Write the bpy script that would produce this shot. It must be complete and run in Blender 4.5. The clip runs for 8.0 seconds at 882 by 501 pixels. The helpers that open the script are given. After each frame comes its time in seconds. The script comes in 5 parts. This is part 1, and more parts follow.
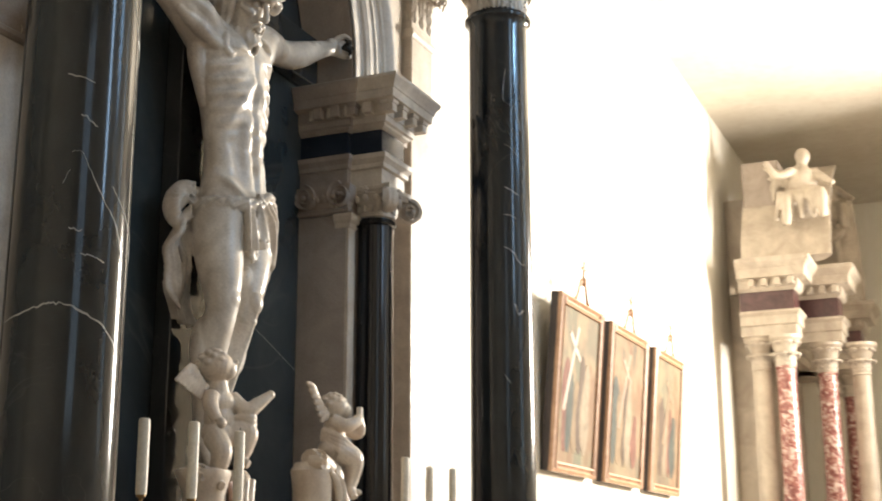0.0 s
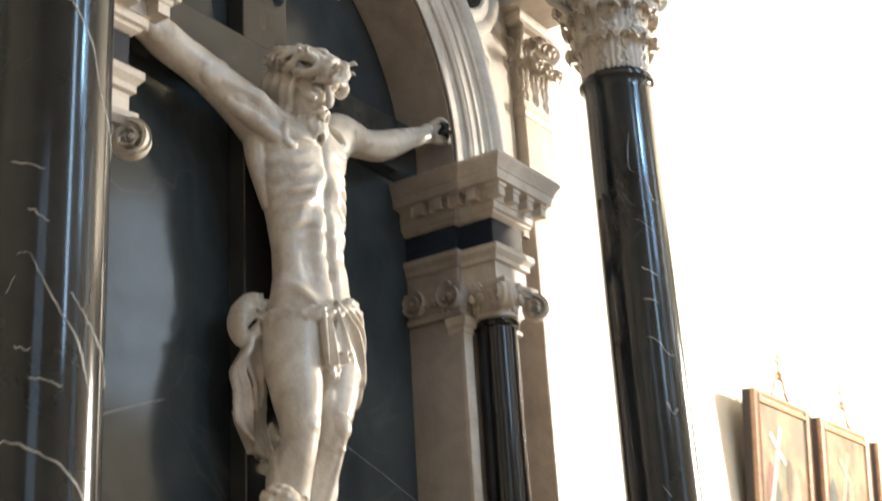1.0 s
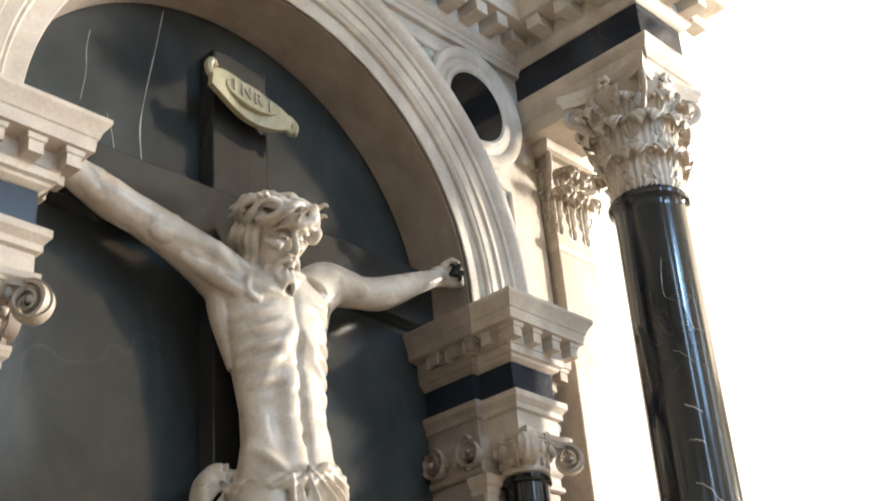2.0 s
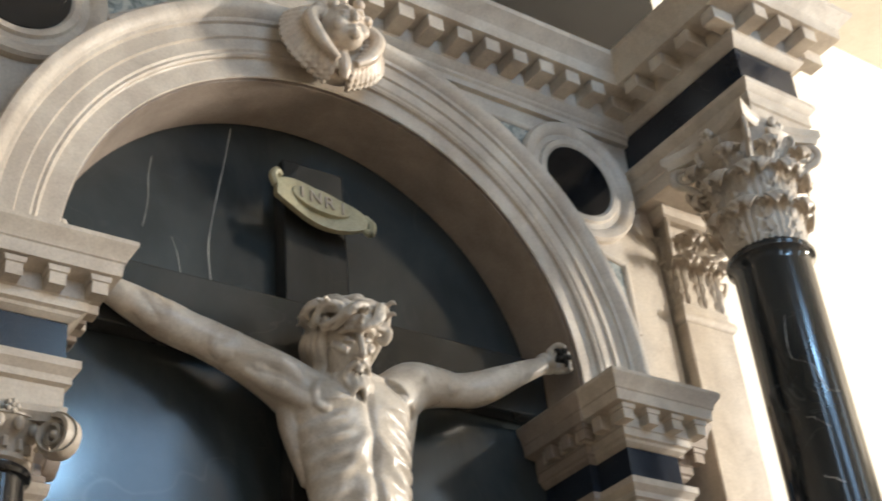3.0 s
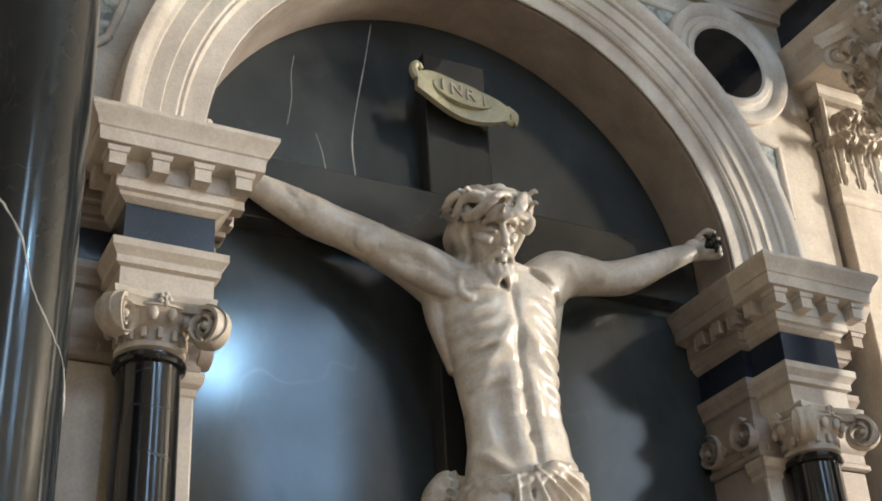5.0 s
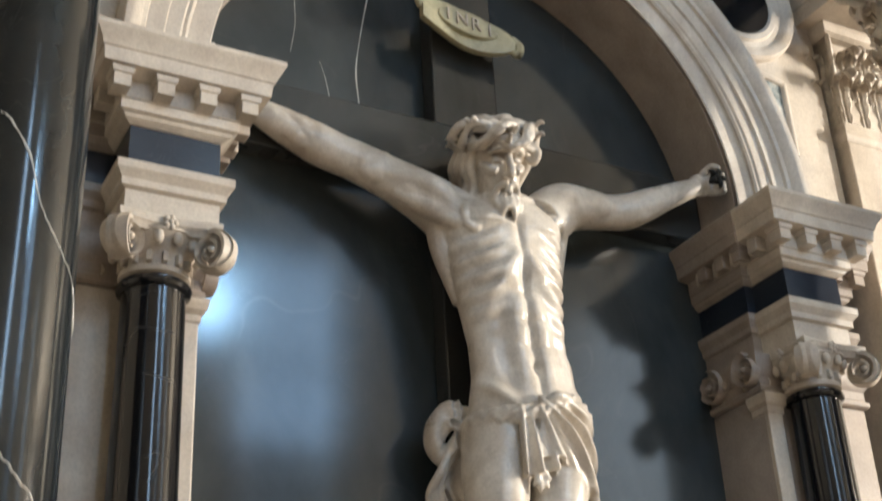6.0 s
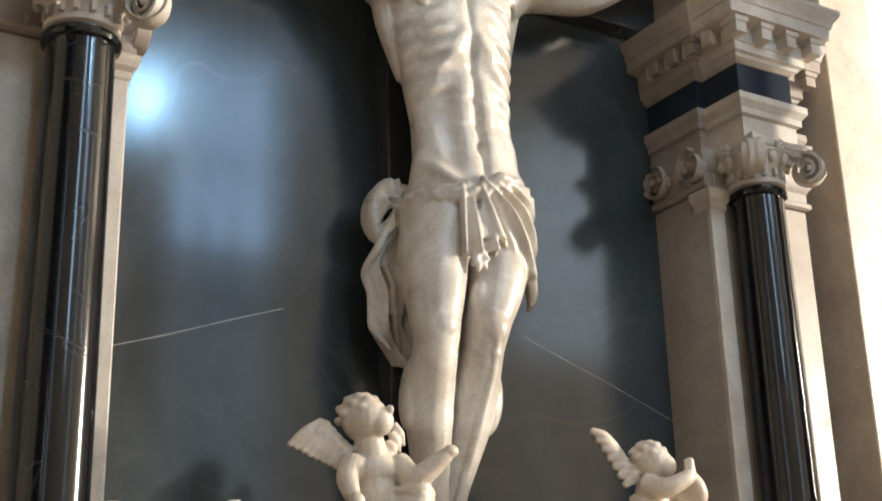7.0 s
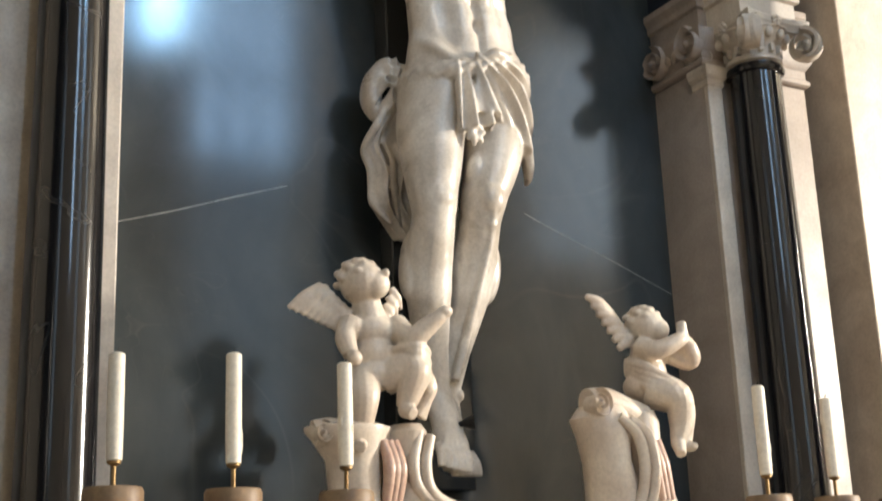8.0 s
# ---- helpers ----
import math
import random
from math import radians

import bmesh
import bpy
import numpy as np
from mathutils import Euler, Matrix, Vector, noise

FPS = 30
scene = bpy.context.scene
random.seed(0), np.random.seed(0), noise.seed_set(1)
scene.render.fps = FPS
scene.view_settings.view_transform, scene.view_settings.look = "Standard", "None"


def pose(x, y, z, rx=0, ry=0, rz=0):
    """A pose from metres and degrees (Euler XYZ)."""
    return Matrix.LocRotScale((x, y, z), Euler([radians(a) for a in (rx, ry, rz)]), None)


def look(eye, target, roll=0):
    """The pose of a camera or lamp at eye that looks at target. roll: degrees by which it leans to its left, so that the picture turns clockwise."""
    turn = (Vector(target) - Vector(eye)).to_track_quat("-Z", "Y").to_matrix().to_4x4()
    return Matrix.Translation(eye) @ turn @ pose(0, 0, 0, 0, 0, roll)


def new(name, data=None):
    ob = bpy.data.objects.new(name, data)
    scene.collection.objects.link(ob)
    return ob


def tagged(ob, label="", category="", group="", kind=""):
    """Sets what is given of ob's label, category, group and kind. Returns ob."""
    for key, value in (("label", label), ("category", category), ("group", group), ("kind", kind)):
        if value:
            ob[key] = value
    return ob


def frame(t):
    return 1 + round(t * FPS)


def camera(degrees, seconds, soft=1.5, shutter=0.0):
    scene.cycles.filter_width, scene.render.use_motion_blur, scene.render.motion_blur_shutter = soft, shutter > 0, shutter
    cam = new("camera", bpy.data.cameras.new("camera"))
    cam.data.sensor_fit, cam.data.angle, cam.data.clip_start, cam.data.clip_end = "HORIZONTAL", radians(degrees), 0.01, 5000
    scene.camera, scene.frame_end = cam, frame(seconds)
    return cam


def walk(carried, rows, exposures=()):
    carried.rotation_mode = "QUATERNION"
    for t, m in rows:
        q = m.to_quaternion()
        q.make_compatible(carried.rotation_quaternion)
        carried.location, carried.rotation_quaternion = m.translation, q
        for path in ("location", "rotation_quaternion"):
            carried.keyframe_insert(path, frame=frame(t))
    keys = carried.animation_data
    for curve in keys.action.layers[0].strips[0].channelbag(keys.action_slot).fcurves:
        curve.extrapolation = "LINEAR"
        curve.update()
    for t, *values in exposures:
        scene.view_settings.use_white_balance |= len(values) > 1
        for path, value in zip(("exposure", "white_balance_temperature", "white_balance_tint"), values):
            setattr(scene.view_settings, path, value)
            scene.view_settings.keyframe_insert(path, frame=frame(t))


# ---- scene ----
cam = camera(37.4, 8.0, soft=1.8, shutter=0.4)
PATH = [
    (0, (-3.451, -2.420, 1.761), (-1.672, -1.639, 2.238), -0.1),
    (0.5, (-3.070, -2.424, 1.753), (-1.382, -1.503, 2.304), -1.7),
    (1, (-2.715, -2.410, 1.832), (-1.140, -1.377, 2.505), -3.5),
    (1.5, (-2.373, -2.591, 1.817), (-0.942, -1.480, 2.666), -4.7),
    (1.7, (-2.258, -2.582, 1.868), (-0.862, -1.448, 2.743), -4.7),
    (2.8, (-1.678, -2.708, 1.902), (-0.580, -1.435, 2.985), -6.8),
    (3, (-1.601, -2.748, 1.917), (-0.586, -1.413, 3.006), -6.2),
    (3.5, (-1.534, -2.758, 1.895), (-0.596, -1.374, 2.993), -6.2),
    (4, (-1.526, -2.767, 1.887), (-0.621, -1.341, 2.958), -4.3),
    (4.5, (-1.542, -2.734, 1.878), (-0.685, -1.255, 2.917), -4.5),
    (4.7, (-1.539, -2.767, 1.896), (-0.704, -1.246, 2.890), -3.8),
    (5.8, (-1.557, -2.718, 1.847), (-0.732, -1.168, 2.804), -3.0),
    (6, (-1.568, -2.700, 1.870), (-0.703, -1.139, 2.772), -2.9),
    (6.5, (-1.542, -2.676, 1.789), (-0.663, -1.080, 2.613), -2.1),
    (7, (-1.510, -2.578, 1.805), (-0.520, -0.967, 2.456), -1.5),
    (7.5, (-1.488, -2.671, 1.701), (-0.521, -1.037, 2.327), -1.9),
    (8, (-1.467, -2.652, 1.670), (-0.504, -0.984, 2.210), -2.2),
]
walk(cam, [(t, look(eye, target, roll)) for t, eye, target, roll in PATH], exposures=((0, 0.15), (0.5, 0.35), (1.0, 0.5), (1.5, 0.85), (3.0, -0.05), (4.5, 0.05), (6.0, 0.22), (8.0, 0.45)))


# ---------------- world and light ----------------
world = bpy.data.worlds.new("sky")
scene.world = world
world.use_nodes = True
wn = world.node_tree
sky = wn.nodes.new("ShaderNodeTexSky")
sky.sky_type, sky.sun_disc = "NISHITA", False
sky.sun_elevation, sky.sun_rotation = radians(40), radians(150)
wn.links.new(sky.outputs[0], wn.nodes["Background"].inputs[0])
wn.nodes["Background"].inputs[1].default_value = 0.1


def window_light(x, y, z, w, h, power, rx, rz, color=(1, 1, 1), spread=180):
    d = bpy.data.lights.new("daylight", "AREA")
    d.shape, d.size, d.size_y, d.energy, d.color = "RECTANGLE", w, h, power, color
    d.spread = radians(spread)  # under 180 narrows the beam to spare the near wall and ceiling
    o = new("daylight", d)
    o.matrix_world = pose(x, y, z, rx, 0, rz)
    return o


# daylight in the openings of the wall across the nave (facing the altar, +y)
SOUTH = -5.1
window_light(1.0, SOUTH - 0.24, 5.75, 0.26, 0.46, 42, 90, 0, (0.34, 0.64, 1.0))
window_light(1.6, SOUTH - 0.24, 5.55, 0.72, 1.5, 46, 90, 0, (0.40, 0.66, 1.0))
window_light(1.6, SOUTH - 0.24, 3.6, 0.72, 2.3, 10, 90, 0, (0.58, 0.80, 1.0))
window_light(4.5, SOUTH - 0.24, 5.25, 1.0, 1.9, 34, 90, 0, (0.70, 0.86, 1.0))
# unseen key light, placed outside the slab's reflection and turned to the altar
window_light(10.3, SOUTH - 0.22, 4.3, 0.6, 2.0, 1900, 90, 60, (1.0, 0.91, 0.79), 150)
window_light(-0.4, SOUTH - 0.24, 5.0, 0.3, 2.4, 32, 90, 0, (0.46, 0.70, 1.0))
window_light(-4.1, SOUTH - 0.24, 3.9, 1.4, 2.6, 16, 90, 0, (0.68, 0.85, 1.0))


# ---------------- materials ----------------
def mat(name, build, rough=0.5, metal=0.0, spec=0.5, bump=0.0, bump_scale=40.0, coat=0.0):
    m = bpy.data.materials.new(name)
    m.use_nodes = True
    t = m.node_tree
    b = t.nodes["Principled BSDF"]
    b.inputs["Roughness"].default_value = rough
    b.inputs["Metallic"].default_value = metal
    b.inputs["Specular IOR Level"].default_value = spec
    b.inputs["Coat Weight"].default_value = coat
    b.inputs["Coat Roughness"].default_value = 0.05
    co = t.nodes.new("ShaderNodeTexCoord").outputs["Object"]
    col = build(t, co) if callable(build) else None
    if col is None:
        b.inputs["Base Color"].default_value = (*build, 1)
    else:
        t.links.new(col, b.inputs["Base Color"])
    if bump:
        n = noise_tex(t, co, bump_scale, 5, 0.6)
        bp = t.nodes.new("ShaderNodeBump")
        bp.inputs["Strength"].default_value = bump
        bp.inputs["Distance"].default_value = 0.004
        t.links.new(n, bp.inputs["Height"])
        t.links.new(bp.outputs[0], b.inputs["Normal"])
        rr = ramp(t, noise_tex(t, co, bump_scale * 0.2, 4, 0.6), [(0.3, (rough * 0.75,) * 3), (0.75, (min(1, rough * 1.25),) * 3)])
        t.links.new(rr, b.inputs["Roughness"])
    return m


def noise_tex(t, co, scale, detail=4, rough=0.55, stretch=(1, 1, 1), distort=0.0):
    mp = t.nodes.new("ShaderNodeMapping")
    mp.inputs["Scale"].default_value = stretch
    t.links.new(co, mp.inputs[0])
    n = t.nodes.new("ShaderNodeTexNoise")
    n.inputs["Scale"].default_value, n.inputs["Detail"].default_value = scale, detail
    n.inputs["Roughness"].default_value, n.inputs["Distortion"].default_value = rough, distort
    t.links.new(mp.outputs[0], n.inputs["Vector"])
    return n.outputs["Fac"]


def ramp(t, fac, stops):
    r = t.nodes.new("ShaderNodeValToRGB")
    e = r.color_ramp.elements
    while len(e) < len(stops):
        e.new(0.5)
    for k, (p, c) in zip(e, stops):
        k.position, k.color = p, (*c, 1)
    t.links.new(fac, r.inputs[0])
    return r.outputs[0]


def mix(t, fac, a, b, mode="MIX"):
    n = t.nodes.new("ShaderNodeMix")
    n.data_type, n.blend_type = "RGBA", mode
    for sock, v in ((n.inputs[0], fac), (n.inputs[6], a), (n.inputs[7], b)):
        if isinstance(v, (int, float)):
            sock.default_value = v
        elif isinstance(v, tuple):
            sock.default_value = (*v, 1)
        else:
            t.links.new(v, sock)
    return n.outputs[2]


def veins(t, co, scale, width, stretch=(1, 1, 1), distort=1.5):
    """Thin bright lines where a noise passes its middle value."""
    f = noise_tex(t, co, scale, 3, 0.55, stretch, distort)
    return ramp(t, f, [(0.5 - width, (0, 0, 0)), (0.5, (1, 1, 1)), (0.5 + width, (0, 0, 0))])


def stone(light, dark, streak, scale=6.0, amount=0.35):
    def build(t, co):
        a = ramp(t, noise_tex(t, co, scale, 6, 0.6, distort=0.6), [(0.3, dark), (0.62, light)])
        s = ramp(t, noise_tex(t, co, 9, 4, 0.6, (1, 1, 0.12)), [(0.45, (0, 0, 0)), (0.72, (1, 1, 1))])
        a = mix(t, mix(t, amount, (0, 0, 0), s), a, streak)
        g = ramp(t, noise_tex(t, co, 130, 3, 0.7), [(0.35, (0.86, 0.86, 0.86)), (0.6, (1, 1, 1))])
        return mix(t, 1.0, a, g, "MULTIPLY")
    return build


def black_marble(base, blotch, vein_col, scale, amount):
    def build(t, co):
        a = ramp(t, noise_tex(t, co, 3.2, 6, 0.62, (1, 1, 0.6), 0.5), [(0.32, base), (0.75, blotch)])
        m = ramp(t, noise_tex(t, co, 2.3, 2), [(0.47, (0, 0, 0)), (0.62, (1, 1, 1))])
        v = mix(t, 1.0, veins(t, co, scale, 0.006, (1, 1, 0.9)), m, "MULTIPLY")
        v2 = mix(t, 1.0, veins(t, co, scale * 2.7, 0.004, (1, 1, 2.4)), ramp(t, noise_tex(t, co, 4.1, 2), [(0.5, (0, 0, 0)), (0.6, (1, 1, 1))]), "MULTIPLY")
        v = mix(t, 0.6, v, v2, "ADD")
        return mix(t, mix(t, amount, (0, 0, 0), v), a, vein_col)
    return build


CREAM = mat("cream_limestone", stone((0.64, 0.58, 0.50), (0.44, 0.38, 0.32), (0.30, 0.25, 0.20)), 0.5, bump=0.25, bump_scale=60)
# CREAM's stone with shade put into the colour; reused on the far attic block
SHADE_STONE = mat("shade_toned_stone", stone((0.39, 0.33, 0.285), (0.28, 0.235, 0.20), (0.19, 0.155, 0.13)), 0.5, bump=0.25, bump_scale=60)
STATUE = mat("white_marble", stone((0.68, 0.63, 0.56), (0.40, 0.345, 0.28), (0.30, 0.24, 0.19), 9, 0.30), 0.34, bump=0.14, bump_scale=80)
ANGEL = mat("ivory_marble", stone((0.70, 0.62, 0.52), (0.55, 0.45, 0.36), (0.40, 0.28, 0.20), 9, 0.12), 0.36, bump=0.12, bump_scale=80)
BLACK = mat("black_veined_marble", black_marble((0.008, 0.010, 0.012), (0.028, 0.034, 0.038), (0.42, 0.44, 0.42), 3.7, 0.06), 0.13)
JET = mat("jet_black_marble", black_marble((0.006, 0.006, 0.007), (0.014, 0.014, 0.015), (0.2, 0.2, 0.2), 3.0, 0.15), 0.13)
FRIEZE = mat("dark_blue_marble", black_marble((0.012, 0.016, 0.024), (0.03, 0.038, 0.055), (0.25, 0.27, 0.3), 6.0, 0.2), 0.2)
SLAB = mat("slate_black_marble", black_marble((0.022, 0.028, 0.031), (0.050, 0.061, 0.064), (0.4, 0.4, 0.38), 0.9, 0.05), 0.14, bump=0.05, bump_scale=5)
VEIN = mat("white_calcite", stone((0.5, 0.5, 0.47), (0.3, 0.3, 0.28), (0.2, 0.2, 0.2), 20), 0.25)
CROSS = mat("dark_cross_marble", black_marble((0.020, 0.022, 0.022), (0.042, 0.044, 0.043), (0.2, 0.2, 0.2), 3.0, 0.1), 0.05)
GREENISH = mat("grey_green_breccia", lambda t, co: ramp(t, noise_tex(t, co, 22, 4, 0.6, distort=1.0), [(0.38, (0.12, 0.15, 0.15)), (0.5, (0.30, 0.33, 0.32)), (0.62, (0.5, 0.5, 0.46))]), 0.35)
PLASTER = mat("cream_plaster", stone((0.80, 0.77, 0.70), (0.74, 0.70, 0.61), (0.66, 0.60, 0.48), 1.2), 0.8, bump=0.15, bump_scale=30)
# a darker tone than the wall plaster
CEILING = mat("darker_ceiling_plaster", stone((0.60, 0.56, 0.48), (0.52, 0.47, 0.39), (0.44, 0.38, 0.30), 0.9), 0.85, bump=0.15, bump_scale=20)
FLOORM = mat("worn_floor_marble", stone((0.42, 0.36, 0.30), (0.28, 0.22, 0.19), (0.2, 0.16, 0.13), 3), 0.35)
WAX = mat("candle_wax", stone((0.82, 0.77, 0.66), (0.74, 0.68, 0.57), (0.66, 0.58, 0.45), 25), 0.45)
BRASS = mat("old_brass", stone((0.30, 0.20, 0.09), (0.18, 0.11, 0.05), (0.1, 0.06, 0.03), 20), 0.4, metal=0.8)
WOOD = mat("gilt_brown_wood", stone((0.26, 0.17, 0.09), (0.15, 0.09, 0.05), (0.08, 0.05, 0.03), 14), 0.5)
GILT = mat("gilt_frame", stone((0.44, 0.27, 0.16), (0.30, 0.17, 0.10), (0.18, 0.09, 0.06), 16), 0.45)
DARKSIDE = mat("black_frame_wood", stone((0.03, 0.02, 0.02), (0.015, 0.012, 0.012), (0.01, 0.01, 0.01), 14), 0.6)
IRON = mat("dark_iron", (0.02, 0.018, 0.015), 0.6, metal=0.5)
REDM = mat("red_brecciated_marble", lambda t, co: ramp(t, noise_tex(t, co, 16, 5, 0.6, distort=1.2), [(0.36, (0.15, 0.05, 0.05)), (0.50, (0.30, 0.13, 0.11)), (0.62, (0.60, 0.48, 0.43))]), 0.25)
SALMON = mat("salmon_marble", stone((0.58, 0.40, 0.31), (0.44, 0.26, 0.19), (0.34, 0.18, 0.13), 22), 0.35)
PALEM = mat("pale_marble", stone((0.54, 0.48, 0.40), (0.38, 0.32, 0.26), (0.26, 0.21, 0.16), 5), 0.4)
DKRED = mat("dark_red_marble", stone((0.10, 0.045, 0.045), (0.05, 0.02, 0.02), (0.03, 0.02, 0.02), 12), 0.3)
GILTLET = mat("worn_gold_panel", stone((0.46, 0.42, 0.27), (0.34, 0.31, 0.2), (0.2, 0.18, 0.12), 22), 0.45)


# ---------------- building helpers ----------------
def part(name, bm, material, parent=None, label="", smooth=0.0, kind=""):
    me = bpy.data.meshes.new(name)
    bmesh.ops.recalc_face_normals(bm, faces=bm.faces)
    bm.to_mesh(me)
    bm.free()
    for m in (material if isinstance(material, (list, tuple)) else (material,)):
        me.materials.append(m)
    if smooth:
        me.shade_smooth()
        me.set_sharp_from_angle(angle=radians(smooth))
    ob = new(name, me)
    ob.parent = parent
    return tagged(ob, label, kind=kind)


def thing(name, at, label, category, group=""):
    ob = new(name)
    ob.location = at
    ob.empty_display_size = 0.05
    bpy.context.view_layer.update()
    return tagged(ob, label, category, group)


def under(ob, parent):
    """Hang ob below parent without moving it."""
    ob.parent = parent
    ob.matrix_parent_inverse = parent.matrix_world.inverted()
    return ob


def piece(name, bm, material, parent, label="", smooth=0.0):
    return under(part(name, bm, material, None, label, smooth), parent)


def box(bm, x0, x1, y0, y1, z0, z1, bevel=0.004):
    r = bmesh.ops.create_cube(bm, size=1, matrix=Matrix.LocRotScale(((x0 + x1) / 2, (y0 + y1) / 2, (z0 + z1) / 2), None, (x1 - x0, y1 - y0, z1 - z0)))
    if bevel:
        es = list({e for v in r["verts"] for e in v.link_edges})
        bmesh.ops.bevel(bm, geom=es, offset=bevel, segments=2, affect="EDGES", profile=0.5)
    return bm


def rings(bm, loops, close=False, caps=True):
    """Skin a row of closed loops of points."""
    vs = [[bm.verts.new(p) for p in l] for l in loops]
    n = len(vs[0])
    for a, b in zip(vs, vs[1:] + (vs[:1] if close else [])):
        for i in range(n):
            bm.faces.new((a[i], a[(i + 1) % n], b[(i + 1) % n], b[i]))
    if caps and not close:
        bm.faces.new(vs[0][::-1])
        bm.faces.new(vs[-1])
    return bm


def stack(bm, x0, x1, y0, y1, profile):
    """A moulded block: rectangles grown by 'out' at each height z."""
    return rings(bm, [[(x0 - o, y0 - o, z), (x1 + o, y0 - o, z), (x1 + o, y1, z), (x0 - o, y1, z)] for o, z in profile])


def lathe(bm, x, y, profile, seg=48):
    return rings(bm, [[(x + r * math.cos(a), y + r * math.sin(a), z) for a in [2 * math.pi * i / seg for i in range(seg)]] for r, z in profile])


def tube(bm, pts, radii, seg=12, flat=1.0, up=(0, 0, 1)):
    """A tube through points with a radius at each; flat squeezes it along the frame's second axis."""
    pts = [Vector(p) for p in pts]
    loops = []
    ref = Vector(up)
    if abs((pts[-1] - pts[0]).normalized().dot(ref)) > 0.6:
        ref = Vector((1, 0, 0)) if abs(ref.x) < 0.5 else Vector((0, 1, 0))
    for i, p in enumerate(pts):
        d = (pts[min(i + 1, len(pts) - 1)] - pts[max(i - 1, 0)]).normalized()
        u = ref - d * ref.dot(d)
        if u.length < 1e-3:
            u = Vector((1, 0, 0)) - d * d.x
        u.normalize()
        w = d.cross(u)
        r = radii[i] if isinstance(radii, (list, tuple)) else radii
        loops.append([p + u * (r * math.cos(a)) + w * (r * flat * math.sin(a)) for a in [2 * math.pi * k / seg for k in range(seg)]])
    return rings(bm, loops)


def bez(pts, n=8):
    """A smooth line through points (Catmull-Rom)."""
    P = [Vector(p) for p in pts]
    P = [2 * P[0] - P[1]] + P + [2 * P[-1] - P[-2]]
    out = []
    for i in range(1, len(P) - 2):
        for k in range(n):
            t = k / n
            a, b, c, d = P[i - 1:i + 3]
            out.append(0.5 * ((2 * b) + (c - a) * t + (2 * a - 5 * b + 4 * c - d) * t * t + (3 * b - a - 3 * c + d) * t ** 3))
    return out + [P[-2]]


def taper(vals, n):
    """Values spread evenly over n steps, smoothed."""
    return [float(v) for v in np.interp(np.linspace(0, len(vals) - 1, n), range(len(vals)), vals)]


def limb(bm, pts, radii, seg=16, n=6, flat=1.0, up=(0, 0, 1)):
    line = bez(pts, n)
    return tube(bm, line, taper(radii, len(line)), seg, flat, up)


def ball(bm, c, r, rot=(0, 0, 0), u=20, v=14):
    r = (r, r, r) if isinstance(r, (int, float)) else r
    bmesh.ops.create_uvsphere(bm, u_segments=u, v_segments=v, radius=1, matrix=Matrix.LocRotScale(c, Euler([radians(a) for a in rot]), r))
    return bm


def sheet(bm, f, nu, nv, inward):
    """A thick cloth from f(u, v); inward(p) gives the point behind p."""
    fr = [[Vector(f(i / nu, j / nv)) for i in range(nu + 1)] for j in range(nv + 1)]
    a = [[bm.verts.new(p) for p in r] for r in fr]
    b = [[bm.verts.new(inward(p)) for p in r] for r in fr]
    for g in (a, b):
        for j in range(nv):
            for i in range(nu):
                bm.faces.new((g[j][i], g[j][i + 1], g[j + 1][i + 1], g[j + 1][i]))
    for j in range(nv):
        for i in (0, nu):
            bm.faces.new((a[j][i], a[j + 1][i], b[j + 1][i], b[j][i]))
    for i in range(nu):
        for j in (0, nv):
            bm.faces.new((a[j][i], a[j][i + 1], b[j][i + 1], b[j][i]))
    return bm


def arch_sweep(bm, cx, cz, profile, a0=0.0, a1=180.0, seg=72):
    """Sweep a closed profile of (radius, y) along a round arch."""
    loops = []
    for i in range(seg + 1):
        a = radians(a0 + (a1 - a0) * i / seg)
        loops.append([(cx + r * math.cos(a), y, cz + r * math.sin(a)) for r, y in profile])
    return rings(bm, loops)


def carve(ob, voxel, smooth_steps=6, rough=0.0):
    """Fuse the overlapping forms of a carved figure into one skin."""
    m = ob.modifiers.new("fuse", "REMESH")
    m.mode, m.voxel_size, m.use_smooth_shade = "VOXEL", voxel, True
    s = ob.modifiers.new("polish", "SMOOTH")
    s.factor, s.iterations = 0.5, smooth_steps
    return ob


# ---------------- the nave: walls, floor, ceiling ----------------
WALL_Y, CEIL = 0.40, 6.74


def wall(name, boxes, material=None):
    bm = bmesh.new()
    for b in boxes:
        box(bm, *b, bevel=0)
    return part(name, bm, material or PLASTER, kind="structure")


wall("floor", [(-6.2, 15.4, -5.5, 0.8, -0.2, 0)], FLOORM)
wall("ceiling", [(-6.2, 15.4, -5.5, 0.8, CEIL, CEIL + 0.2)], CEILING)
wall("wall_north", [(-6.0, 15.0, WALL_Y, WALL_Y + 0.3, 0, CEIL)])
wall("wall_west", [(-6.3, -6.0, -6.4, 0.7, 0, CEIL)])
wall("wall_east", [(15.0, 15.3, -6.4, 0.7, 0, CEIL)])
# the unseen wall across the nave has tall windows and a small window up high
OPEN = [(-4.8, -3.4, 2.6, 5.2), (-0.56, -0.24, 3.7, 6.3), (0.87, 1.13, 5.52, 5.98), (1.24, 1.96, 2.4, 6.4), (4.0, 5.0, 4.3, 6.2), (9.7, 11.0, 3.0, 5.6)]
bxs, x = [], -6.0
Y0, Y1 = SOUTH - 0.3, SOUTH
for a, b, z0, z1 in OPEN:
    bxs += [(x, a, Y0, Y1, 0, CEIL), (a, b, Y0, Y1, z1, CEIL)]
    if z0 > 0:
        bxs.append((a, b, Y0, Y1, 0, z0))
    x = b
bxs.append((x, 15.0, Y0, Y1, 0, CEIL))
wall("wall_south", bxs)
